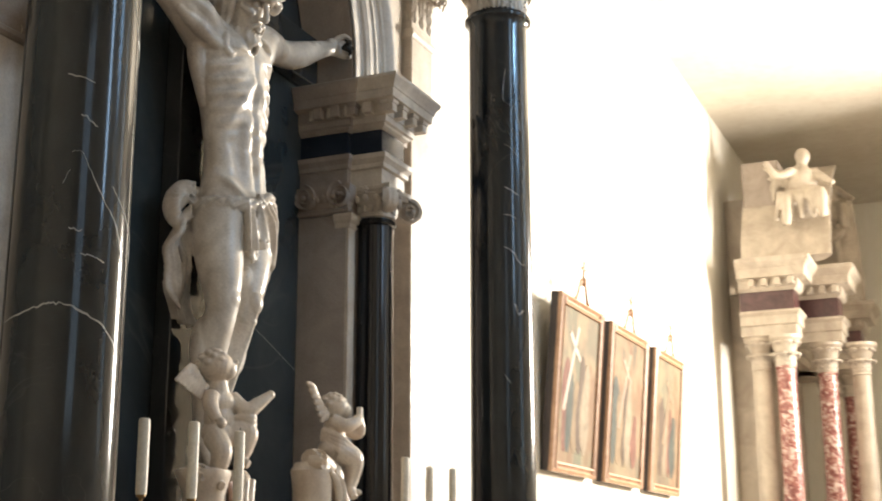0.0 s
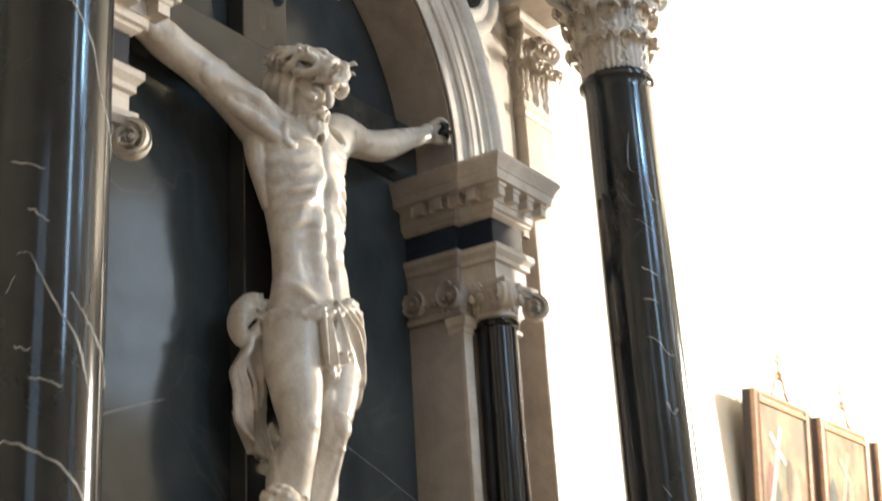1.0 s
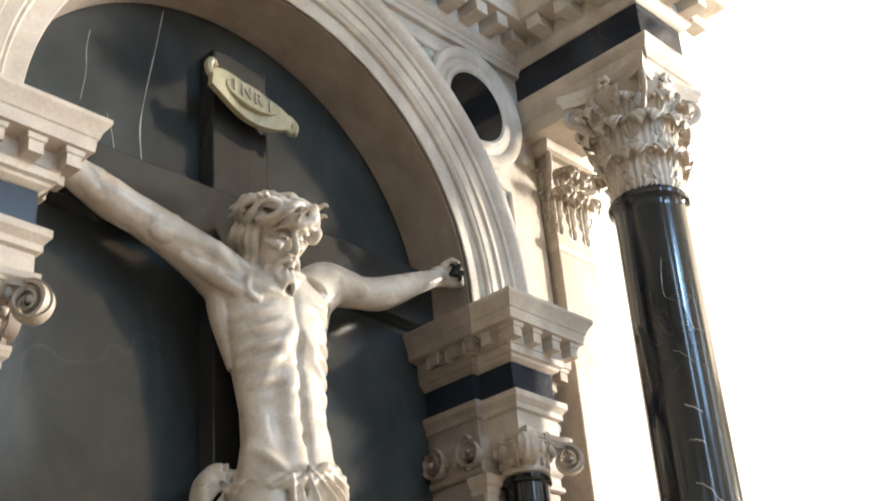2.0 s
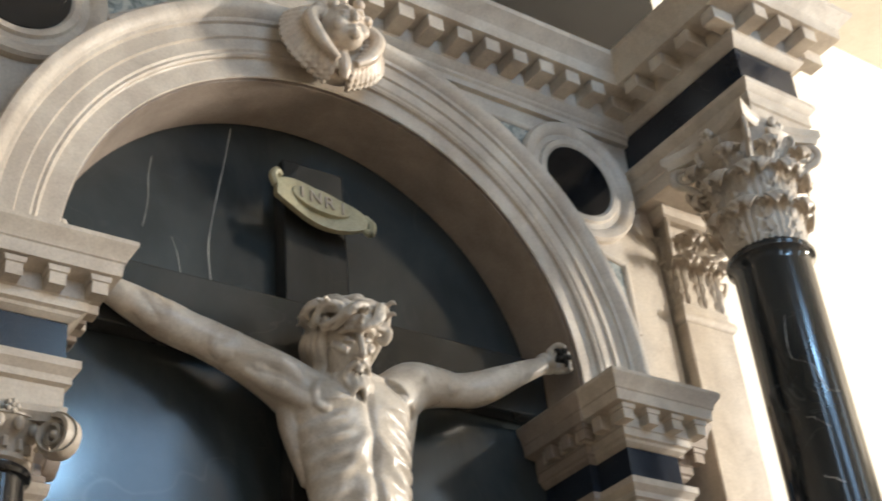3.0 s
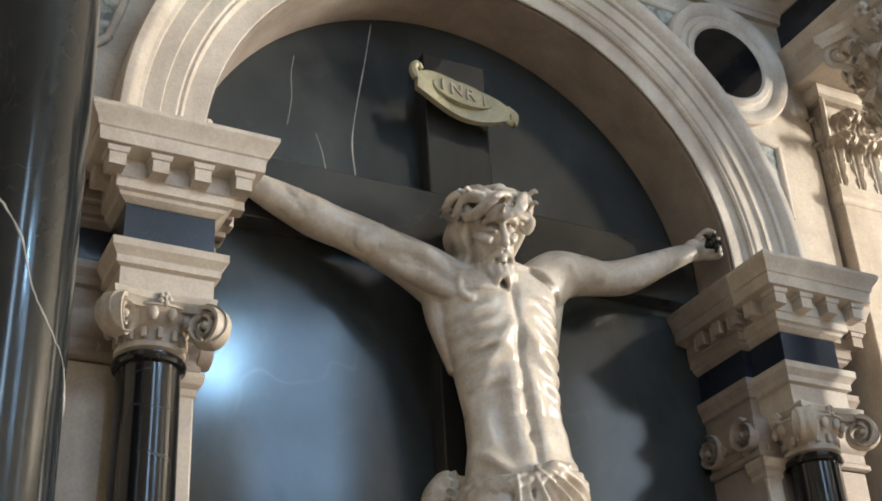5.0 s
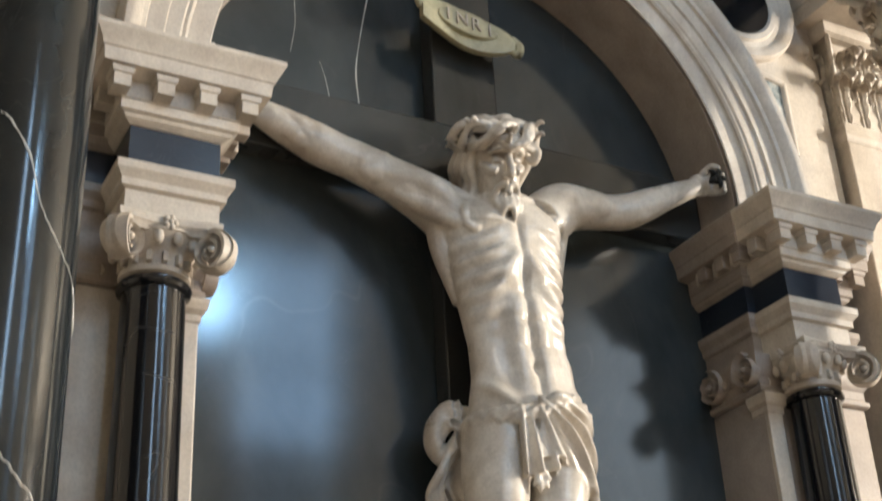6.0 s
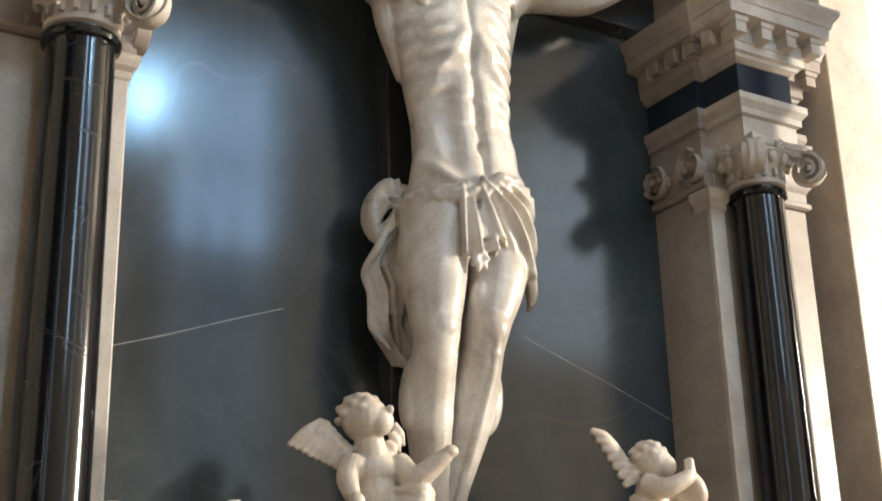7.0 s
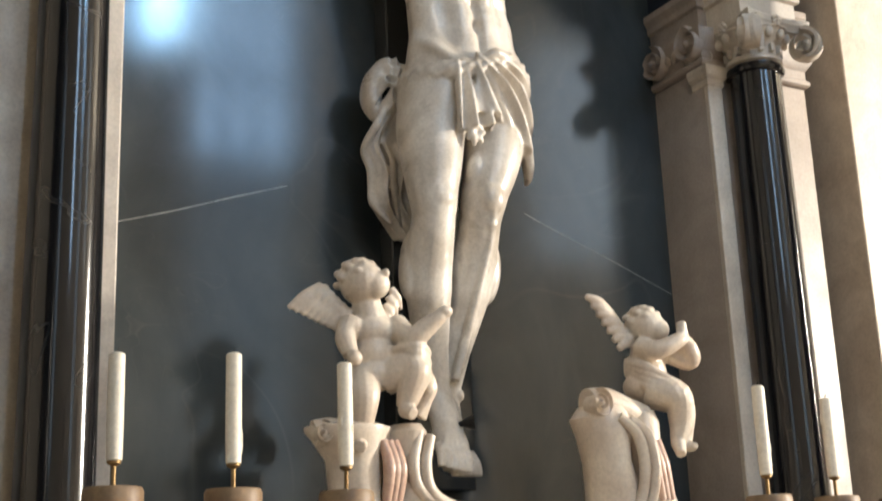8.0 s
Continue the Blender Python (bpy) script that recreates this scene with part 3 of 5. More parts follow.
def leafy(owner, x, y, r, zb, zt, square=False):
    """A leafy capital: bell, two rings of leaves, corner scrolls and a hollow-sided abacus."""
    h = zt - zb
    bm = bmesh.new()
    lathe(bm, x, y, [(r * 0.95, zb), (r * 0.97, zb + h * 0.5), (r * 1.12, zb + h * 0.75), (r * 1.35, zb + h * 0.88)], 32)
    cap = piece("capital", bm, CREAM, owner, "carved leafy cream stone capital", 40)
    s = h / 0.45
    for k in range(8):
        a = 45 * k + 22.5
        put("leaf", LEAF_LOW, pose(x, y, zb, 0, 0, a) @ pose(0, -r * 0.98, 0) @ Matrix.Diagonal((s * r / 0.11, s, s * 1.05, 1)), cap)
        put("leaf", LEAF_HIGH, pose(x, y, zb + h * 0.24, 0, 0, a + 22.5) @ pose(0, -r * 1.0, 0) @ Matrix.Diagonal((s * r / 0.11, s * 1.15, s * 1.1, 1)), cap)
        put("leaf", LEAF_SLIM, pose(x, y, zb + h * 0.46, 0, 0, a) @ pose(0, -r * 1.08, 0, 8) @ Matrix.Diagonal((s * r / 0.11, s * 1.1, s, 1)), cap)
    for k in range(4):
        put("volute", CURL, pose(x, y, zt - h * 0.2, 0, 0, 45 + 90 * k) @ pose(0, -r * 1.52, 0) @ Matrix.Diagonal((s, s, s, 1)), cap)
        for t in (-18, 18):
            put("volute", CURL_S, pose(x, y, zt - h * 0.17, 0, 0, 90 * k + t) @ pose(0, -r * 1.18, 0) @ Matrix.Diagonal((s, s, s, 1)), cap)
        bm = bmesh.new()
        m = pose(x, y, zt - h * 0.06, 0, 0, 90 * k)
        for q in range(6):
            a = 2 * math.pi * q / 6
            ball(bm, m @ Vector((0.018 * math.cos(a), -r * 1.27, 0.018 * math.sin(a))), (0.014, 0.012, 0.014), u=8, v=6)
        piece("flower", bm, CREAM, cap, smooth=60)
    bm = bmesh.new()
    hw = r * 1.52
    pts = []
    for q in range(4):
        for t in (-0.98, -0.86, -0.6, -0.3, 0, 0.3, 0.6, 0.86):
            v = Vector((t * hw, -hw + 0.24 * hw * (1 - t * t), 0))
            v.rotate(Euler((0, 0, q * math.pi / 2)))
            pts.append(v)
    rings(bm, [[(x + p.x * k, y + p.y * k, z) for p in pts] for k, z in ((0.93, zt - h * 0.12), (0.95, zt - h * 0.08), (1.0, zt - h * 0.06), (1.0, zt - 0.001))])
    piece("abacus", bm, CREAM, cap, smooth=30)
    return cap


# ---------------- the tall free-standing columns and the outer pilasters ----------------
CRACKS = {
    -1: [[(145, 2.259), (191, 2.287), (212, 2.296), (233, 2.284), (264, 2.246), (283, 2.192)],
         [(230, 2.403), (244, 2.4), (256, 2.39)],
         [(223, 2.709), (231, 2.699), (240, 2.684)],
         [(208, 2.796), (222, 2.792), (235, 2.784)],
         [(217, 2.621), (226, 2.625), (235, 2.587), (250, 2.53), (267, 2.478), (280, 2.399)],
         [(218, 2.454), (231, 2.454)],
         [(217, 2.584), (210, 2.551)],
         [(247, 3.137), (256, 3.117), (273, 3.053), (286, 2.963), (308, 2.897), (331, 2.85), (348, 2.772)],
         [(259, 2.562), (277, 2.518), (289, 2.489), (302, 2.464), (316, 2.415)]],
    1: [[(215, 3.751), (210, 3.671), (211, 3.611), (229, 3.587)],
         [(209, 3.424), (223, 3.407), (237, 3.381)],
         [(211, 3.245), (225, 3.23), (235, 3.213)],
         [(207, 3.13), (220, 3.129), (232, 3.117)],
         [(207, 2.999), (224, 2.981), (237, 2.938), (251, 2.932)],
         [(234, 3.585), (240, 3.535), (246, 3.485)],
         [(226, 2.772), (234, 2.731), (244, 2.75)],
         [(206, 2.494), (217, 2.454)]],
}
for (cx, cy), sx in zip(COLS, (-1, 1)):
    col = thing("tall_column", (cx, cy, 0.9), "tall polished black marble column with white veins and leafy capital", "column", "tall columns of the altar")
    r = 0.128
    prof = [(r, 0.9)] + [(r - 0.006 * max(0, (z - 1.6) / 2.4) ** 1.4, z) for z in np.linspace(1.2, 3.95, 14)]
    rt = prof[-1][0]
    prof += [(rt, 3.97), (rt + 0.008, 3.985), (rt + 0.016, 3.99), (rt + 0.018, 4.002), (rt + 0.012, 4.012), (rt - 0.002, 4.016), (rt - 0.002, 4.025)]
    bm = bmesh.new()
    lathe(bm, cx, cy, [(a, float(z)) for a, z in prof], 72)
    shaft = piece("shaft", bm, BLACK, col, smooth=40)
    for c in CRACKS[sx]:
        pts = []
        for p in bez([(a / 100.0, z, 0) for a, z in c], 8):
            rr = r - 0.006 * max(0, (p.y - 1.6) / 2.4) ** 1.4 + 0.0004
            a = radians(p.x * 100)
            wob = 0.006 * noise.noise(Vector((p.x * 30, p.y * 30, sx)))
            pts.append((cx + rr * math.cos(a), cy + rr * math.sin(a), p.y + wob))
        bm = bmesh.new()
        rad = [0.0009 + 0.0032 * abs(noise.noise(Vector(q) * 14)) for q in pts]
        rad[0] = rad[-1] = 0.0004
        # thin lens-shaped seams lying in the polished surface
        tube(bm, pts, rad, 6, 0.35)
        piece("vein", bm, VEIN, shaft, "white calcite vein")
    leafy(col, cx, cy, 0.124, 4.02, 4.468)
    # pilaster on the wall behind the column
    pl = thing("pilaster", (cx + sx * 0.14, -0.1, 0.9), "cream stone wall pilaster with leafy capital behind the black column", "pilaster", "outer pilasters")
    x0, x1 = sorted((cx + sx * 0.03, cx + sx * 0.25))
    bm = bmesh.new()
    box(bm, x0, x1, FRONT_Y - 0.035, WALL_Y - 0.004, 0.9, 4.10, 0.005)
    piece("shaft", bm, CREAM, pl)
    bm = bmesh.new()
    stack(bm, x0, x1, FRONT_Y - 0.035, WALL_Y - 0.005, [(0.001, 4.02), (0.01, 4.03), (0.014, 4.045), (0.01, 4.06), (0.001, 4.065)])
    piece("neck_ring", bm, CREAM, pl, smooth=30)
    bm = bmesh.new()
    box(bm, x0 + 0.005, x1 - 0.005, FRONT_Y - 0.03, WALL_Y - 0.006, 4.101, 4.468, 0.004)
    cap = piece("capital", bm, CREAM, pl, "carved leafy cream stone capital")
    mx = (x0 + x1) / 2
    for row, (zz, ks) in enumerate(((4.1, (-1, 0, 1)), (4.2, (-0.5, 0.5)))):
        for k in ks:
            put("leaf", LEAF_LOW, pose(mx + k * 0.08, FRONT_Y - 0.03, zz) @ Matrix.Diagonal((0.85, 1.5, 1.25, 1)), cap)
        for k in (0, 1, 2):
            for side, ang in ((x0, -90), (x1, 90)):
                put("leaf", LEAF_LOW, pose(side, FRONT_Y + 0.03 + 0.08 * k, zz, 0, 0, ang) @ Matrix.Diagonal((0.85, 1.5, 1.25, 1)), cap)
    for side, ang in ((x0, -45), (x1, 45)):
        put("volute", CURL, pose(side, FRONT_Y - 0.04, 4.38, 0, 0, ang), cap)
    bm = bmesh.new()
    stack(bm, x0, x1, FRONT_Y - 0.035, WALL_Y - 0.007, [(0.02, 4.42), (0.035, 4.43), (0.04, 4.45), (0.04, 4.467), (0, 4.4675)])
    piece("abacus", bm, CREAM, cap)


# ---------------- the cross, the carved figure and the plaque ----------------
cross = thing("cross", (0, 0.0, 1.9), "plain dark marble cross against the black back panel", "cross")
bm = bmesh.new()
box(bm, -0.069, 0.139, 0.002, SLAB_Y - 0.002, 1.95, 4.331, 0.004)
piece("upright", bm, CROSS, cross)
bm = bmesh.new()
box(bm, -0.771, 0.837, 0.0, SLAB_Y - 0.004, 3.635, 3.835, 0.004)
piece("crossbar", bm, CROSS, cross)

bm = bmesh.new()
# trunk: rounded sections from pelvis to collar
TRUNK = [(0.045, -0.165, 2.76, 0.10, 0.075), (0.045, -0.168, 2.84, 0.15, 0.092), (0.052, -0.168, 2.94, 0.156, 0.094), (0.05, -0.168, 3.03, 0.140, 0.082), (0.038, -0.17, 3.11, 0.134, 0.078),
         (0.028, -0.172, 3.2, 0.144, 0.088), (0.022, -0.168, 3.3, 0.158, 0.098), (0.02, -0.162, 3.4, 0.168, 0.096), (0.022, -0.153, 3.48, 0.162, 0.082), (0.025, -0.145, 3.54, 0.11, 0.066), (0.02, -0.14, 3.57, 0.06, 0.05)]


def bump2(a, b):
    return math.exp(-a * a - b * b)


def relief(x, z):
    """How far the modelled front of the trunk stands out at x from its middle and height z."""
    q = abs(x)
    d = 0.016 * bump2((q - 0.085) / 0.058, (z - 3.435) / (0.05 if z > 3.41 else 0.03)) + 0.008 * bump2((q - 0.14) / 0.04, (z - 3.45) / 0.06)
    arch_z = 3.325 - 0.15 * (math.sqrt(q * q + 0.0012) - 0.035) / 0.08
    d += 0.005 * bump2((z - arch_z) / 0.024, q / 0.13)
    d -= 0.006 * bump2((z - arch_z + 0.07) / 0.045, q / 0.09)
    if q > 0.045:
        w = min(1, (q - 0.045) / 0.05) * bump2((z - 3.28) / 0.13, 0)
        d += 0.0065 * w * math.sin((z + 0.35 * q) * 2 * math.pi / 0.047)
    d -= 0.007 * bump2(x / 0.011, 0) * (1 if 2.97 < z < 3.5 else 0)
    d += 0.006 * bump2((q - 0.036) / 0.025, 0) * bump2((z - 3.11) / 0.13, 0)
    for zz in (3.225, 3.155, 3.09):
        d -= 0.0045 * bump2((z - zz - 0.1 * q) / 0.010, q / 0.055)
    d -= 0.012 * bump2(x / 0.011, (z - 3.04) / 0.012)
    d += 0.012 * bump2((z - 2.925 - 0.85 * (q - 0.055)) / 0.02, (q - 0.1) / 0.06)
    d += 0.007 * bump2((q - 0.125) / 0.03, (z - 3.07) / 0.05) - 0.006 * bump2((q - 0.08) / 0.02, (z - 3.07) / 0.08)
    d += 0.006 * bump2((z - 3.515 - 0.25 * q) / 0.012, (q - 0.07) / 0.07) - 0.010 * bump2(x / 0.02, (z - 3.52) / 0.014)
    return 1.45 * d


loops = []
for q in np.linspace(0, len(TRUNK) - 1, 150):
    cx, cy, z, rx, ry = [float(np.interp(q, range(len(TRUNK)), [s[i] for s in TRUNK])) for i in range(5)]
    ring = []
    for i in range(96):
        a = 2 * math.pi * i / 96
        x = rx * math.cos(a)
        d = relief(x, z) * max(0.0, -math.sin(a)) ** 0.4 if math.sin(a) < 0 else 0.0
        ring.append((cx + x + d * math.cos(a), cy + ry * math.sin(a) + d * math.sin(a), z))
    loops.append(ring)
rings(bm, loops)
for s in (-1, 1):
    limb(bm, [(0.025 + s * 0.172, -0.14, 3.47), (0.025 + s * 0.162, -0.135, 3.36), (0.03 + s * 0.135, -0.145, 3.22)], [0.045, 0.034, 0.018], 12)
# arms
limb(bm, [(-0.10, -0.15, 3.45), (-0.185, -0.135, 3.505), (-0.28, -0.11, 3.545), (-0.39, -0.08, 3.582), (-0.46, -0.065, 3.61), (-0.55, -0.05, 3.65), (-0.625, -0.04, 3.685), (-0.70, -0.035, 3.73)], [0.078, 0.070, 0.058, 0.052, 0.054, 0.044, 0.031, 0.027], 40)
limb(bm, [(0.15, -0.15, 3.49), (0.235, -0.135, 3.565), (0.33, -0.105, 3.60), (0.42, -0.085, 3.615), (0.505, -0.075, 3.638), (0.58, -0.068, 3.675), (0.66, -0.062, 3.72), (0.735, -0.06, 3.76), (0.78, -0.06, 3.78)], [0.080, 0.073, 0.060, 0.051, 0.053, 0.048, 0.038, 0.031, 0.026], 40)
ball(bm, (-0.21, -0.14, 3.515), (0.07, 0.055, 0.055), (0, -20, 0))
ball(bm, (0.255, -0.14, 3.575), (0.07, 0.055, 0.055), (0, 20, 0))
ball(bm, (-0.30, -0.125, 3.545), (0.07, 0.035, 0.038), (0, -20, 0))
ball(bm, (0.35, -0.125, 3.595), (0.07, 0.035, 0.038), (0, -12, 0))
ball(bm, (-0.47, -0.085, 3.605), (0.06, 0.03, 0.034), (0, 22, 0))
ball(bm, (0.56, -0.09, 3.665), (0.06, 0.03, 0.034), (0, -25, 0))
for s, hx, hz in ((-1, -0.735, 3.75), (1, 0.80, 3.795)):
    ball(bm, (hx, -0.055, hz), (0.045, 0.024, 0.036), (0, s * -25, 0))
    for k in range(4):
        limb(bm, [(hx + s * 0.025, -0.06, hz + 0.028 - k * 0.017), (hx + s * 0.052, -0.085, hz + 0.03 - k * 0.019), (hx + s * 0.042, -0.115, hz + 0.016 - k * 0.017)], [0.011, 0.010, 0.008], 8)
    limb(bm, [(hx, -0.07, hz + 0.03), (hx + s * 0.015, -0.10, hz + 0.045), (hx + s * 0.03, -0.12, hz + 0.03)], [0.012, 0.010, 0.008], 8)
# muscles of the arms: upper arm, elbow, forearm with its two bellies
for s, pts in ((-1, ((-0.24, 3.525), (-0.36, 3.572), (-0.455, 3.607), (-0.60, 3.675))), (1, ((0.27, 3.58), (0.39, 3.61), (0.475, 3.625), (0.63, 3.70)))):
    (xa, za), (xb, zb), (xe, ze), (xw, zw) = pts
    ya, yb, ye, yw = (-0.120, -0.087, -0.066, -0.044) if s < 0 else (-0.125, -0.092, -0.079, -0.064)
    limb(bm, [(xa, ya - 0.020, za + 0.016), ((xa + xb) / 2, (ya + yb) / 2 - 0.028, (za + zb) / 2 + 0.016), (xb + s * 0.03, yb - 0.020, zb + 0.006)], [0.022, 0.033, 0.016], 16)
    limb(bm, [(xa, ya - 0.006, za - 0.030), ((xa + xb) / 2, (ya + yb) / 2 - 0.010, (za + zb) / 2 - 0.026), (xb, yb - 0.008, zb - 0.022)], [0.024, 0.030, 0.016], 16)
    limb(bm, [(xe - s * 0.03, ye - 0.020, ze + 0.014), (xe + s * 0.05, ye - 0.020, ze + 0.032), (xw - s * 0.02, yw - 0.014, zw + 0.008)], [0.018, 0.026, 0.014], 16)
    limb(bm, [(xe, ye - 0.012, ze - 0.020), (xe + s * 0.06, ye - 0.012, ze - 0.002), (xw - s * 0.01, yw - 0.010, zw - 0.008)], [0.020, 0.026, 0.014], 16)
    # front of the shoulder and the fold from chest to arm
    limb(bm, [(xa - s * 0.10, -0.190, za - 0.055), (xa - s * 0.045, -0.182, za - 0.012), (xa + s * 0.06, -0.140, za + 0.006)], [0.030, 0.036, 0.022], 16)
    limb(bm, [(xa - s * 0.12, -0.208, za - 0.115), (xa - s * 0.05, -0.176, za - 0.075), (xa + s * 0.03, -0.136, za - 0.030)], [0.022, 0.028, 0.020], 16)
# neck and head, bowed and turned a little to one side
limb(bm, [(0.012, -0.145, 3.49), (-0.005, -0.18, 3.56)], [0.060, 0.052], 18)
limb(bm, [(0.035, -0.215, 3.505), (0.040, -0.205, 3.55), (0.050, -0.190, 3.60)], [0.010, 0.014, 0.014], 10)
HEAD = pose(-0.022, -0.235, 3.584, 22, -5, -10)


def hball(c, r, rot=(0, 0, 0), u=20, v=14):
    m = HEAD @ pose(*c, *rot)
    ball_at = Matrix.LocRotScale(m.translation, m.to_quaternion(), (r, r, r) if isinstance(r, float) else r)
    bmesh.ops.create_uvsphere(bm, u_segments=u, v_segments=v, radius=1, matrix=ball_at)


def hlimb(pts, radii, seg=10):
    limb(bm, [HEAD @ Vector(p) for p in pts], radii, seg)


hball((0, 0.02, 0.045), (0.075, 0.092, 0.088))
hball((0, -0.014, -0.022), (0.055, 0.064, 0.092))
hball((0, -0.052, -0.092), (0.030, 0.028, 0.030))
# forehead, long straight nose, brows over sunken eyes, cheekbones, lips
hlimb([(-0.04, -0.064, 0.052), (0, -0.084, 0.056), (0.04, -0.064, 0.052)], [0.018, 0.022, 0.018])
hlimb([(0, -0.080, 0.034), (0, -0.094, 0.004), (0, -0.106, -0.026), (0, -0.096, -0.036)], [0.009, 0.010, 0.0125, 0.009])
for s in (-1, 1):
    hball((s * 0.012, -0.092, -0.030), (0.008, 0.008, 0.007))
    hlimb([(s * 0.010, -0.084, 0.034), (s * 0.030, -0.084, 0.037), (s * 0.050, -0.066, 0.026)], [0.007, 0.009, 0.006])
    hball((s * 0.027, -0.069, 0.013), (0.013, 0.009, 0.008))
    hlimb([(s * 0.014, -0.076, 0.008), (s * 0.028, -0.078, 0.007), (s * 0.041, -0.067, 0.008)], [0.003, 0.004, 0.003], 6)
    hlimb([(s * 0.026, -0.070, -0.020), (s * 0.042, -0.058, -0.010), (s * 0.056, -0.030, 0.000)], [0.012, 0.013, 0.010])
    hlimb([(s * 0.003, -0.090, -0.048), (s * 0.018, -0.085, -0.053), (s * 0.032, -0.068, -0.074), (s * 0.030, -0.062, -0.10)], [0.007, 0.008, 0.008, 0.006])
hlimb([(-0.014, -0.083, -0.062), (0.0, -0.092, -0.060), (0.014, -0.083, -0.062)], [0.003, 0.005, 0.003], 6)
hlimb([(-0.012, -0.082, -0.072), (0.0, -0.090, -0.071), (0.012, -0.082, -0.072)], [0.004, 0.006, 0.004], 6)
# forked beard of short curls
for k in range(11):
    a = -1 + 2 * k / 10
    fork = 0.012 * (1 if a > 0 else -1) * (1 - abs(a))
    hlimb([(0.048 * a, -0.066 + 0.036 * a * a, -0.074), (0.046 * a + 0.005 * (k % 2), -0.086 + 0.040 * a * a, -0.104), (0.026 * a + fork, -0.088 + 0.03 * a * a, -0.128 + 0.008 * (k % 3)), (0.022 * a + fork * 1.4, -0.080 + 0.03 * a * a, -0.150 + 0.012 * (k % 3))], [0.008, 0.011, 0.009, 0.004], 8)
# long locks on the shaded side, swept back on the other
for k in range(6):
    x, y = -0.064 - 0.010 * (k % 2), -0.004 + 0.022 * k
    hlimb([(x + 0.006, y - 0.006, 0.055), (x - 0.014, y - 0.008, 0.005), (x + 0.002, y + 0.006, -0.045), (x - 0.016, y - 0.004, -0.095), (x - 0.002, y, -0.128 + 0.012 * k)], [0.012, 0.014, 0.013, 0.012, 0.006])
hlimb([(-0.078, -0.015, -0.085), (-0.108, -0.052, -0.118), (-0.112, -0.068, -0.152), (-0.088, -0.078, -0.168), (-0.070, -0.070, -0.150), (-0.078, -0.064, -0.132)], [0.011, 0.013, 0.013, 0.012, 0.010, 0.006])
for k in range(4):
    x, y = 0.070 + 0.008 * (k % 2), 0.000 + 0.026 * k
    hlimb([(x, y - 0.01, 0.050), (x + 0.014, y, 0.020), (x + 0.006, y + 0.016, -0.015), (x - 0.010, y + 0.024, -0.06)], [0.014, 0.018, 0.015, 0.008])
hlimb([(0.070, -0.050, 0.060), (0.090, -0.058, 0.036), (0.082, -0.050, 0.012), (0.066, -0.046, 0.022)], [0.012, 0.015, 0.013, 0.007])
# crown of interlaced thorn branches with stub thorns
for ph in range(4):
    pts = []
    for i in range(49):
        a = 2 * math.pi * i / 48
        w = (3 + ph % 2) * a + ph * 1.57
        wob = 0.006 * math.sin(7 * a + 2 * ph)
        pts.append(HEAD @ Vector(((0.094 + 0.018 * math.cos(w) + wob) * math.cos(a), 0.010 + (0.106 + 0.018 * math.cos(w) + wob) * math.sin(a), 0.082 + 0.031 * math.sin(w) + 0.012 * math.sin(a))))
    tube(bm, pts, [0.0105 + 0.0025 * math.sin(5 * i + ph) for i in range(49)], 10)
for k in range(14):
    a = 2 * math.pi * k / 14 + 0.3 * math.sin(9 * k)
    u, z = Vector((math.cos(a), math.sin(a) * 1.12, 0)), 0.082 + 0.026 * math.sin(5.0 * k)
    hlimb([(0.104 * u.x, 0.01 + 0.104 * u.y, z), (0.122 * u.x, 0.01 + 0.122 * u.y, z + 0.012), (0.134 * u.x, 0.01 + 0.134 * u.y, z + 0.004)], [0.008, 0.007, 0.002], 6)
for k in range(20):
    a, q = 2.4 * k, 0.014 + 0.0038 * k
    hlimb([(q * math.cos(a), 0.02 + q * math.sin(a), 0.134 - q * 0.3), ((q + 0.022) * math.cos(a + 0.6), 0.02 + (q + 0.022) * math.sin(a + 0.6), 0.138 - q * 0.5), ((q + 0.03) * math.cos(a + 1.3), 0.02 + (q + 0.03) * math.sin(a + 1.3), 0.114 - q * 0.4)], [0.014, 0.015, 0.007])
# legs
limb(bm, [(-0.03, -0.165, 2.90), (-0.042, -0.19, 2.78), (-0.044, -0.215, 2.68), (-0.047, -0.235, 2.60), (-0.047, -0.235, 2.53), (-0.046, -0.205, 2.44), (-0.042, -0.19, 2.36), (-0.032, -0.178, 2.22), (-0.024, -0.175, 2.11)], [0.088, 0.083, 0.072, 0.060, 0.050, 0.056, 0.054, 0.038, 0.031], 44)
limb(bm, [(0.125, -0.165, 2.90), (0.128, -0.19, 2.78), (0.115, -0.215, 2.69), (0.095, -0.23, 2.61), (0.082, -0.228, 2.54), (0.082, -0.195, 2.45), (0.072, -0.175, 2.36), (0.04, -0.155, 2.22), (0.014, -0.148, 2.11)], [0.088, 0.082, 0.070, 0.058, 0.049, 0.052, 0.050, 0.036, 0.031], 44)
for kx, kz in ((-0.047, 2.575), (0.088, 2.585)):
    ball(bm, (kx, -0.272, kz), (0.034, 0.026, 0.042))
    ball(bm, (kx, -0.262, kz - 0.062), (0.020, 0.018, 0.022))
limb(bm, [(-0.024, -0.175, 2.13), (-0.02, -0.20, 2.06), (-0.026, -0.23, 1.99), (-0.032, -0.248, 1.945)], [0.032, 0.035, 0.036, 0.03], 28, flat=0.75)
limb(bm, [(0.014, -0.148, 2.13), (0.01, -0.165, 2.06), (0.006, -0.185, 1.98), (0.004, -0.2, 1.935)], [0.032, 0.034, 0.034, 0.03], 28, flat=0.75)
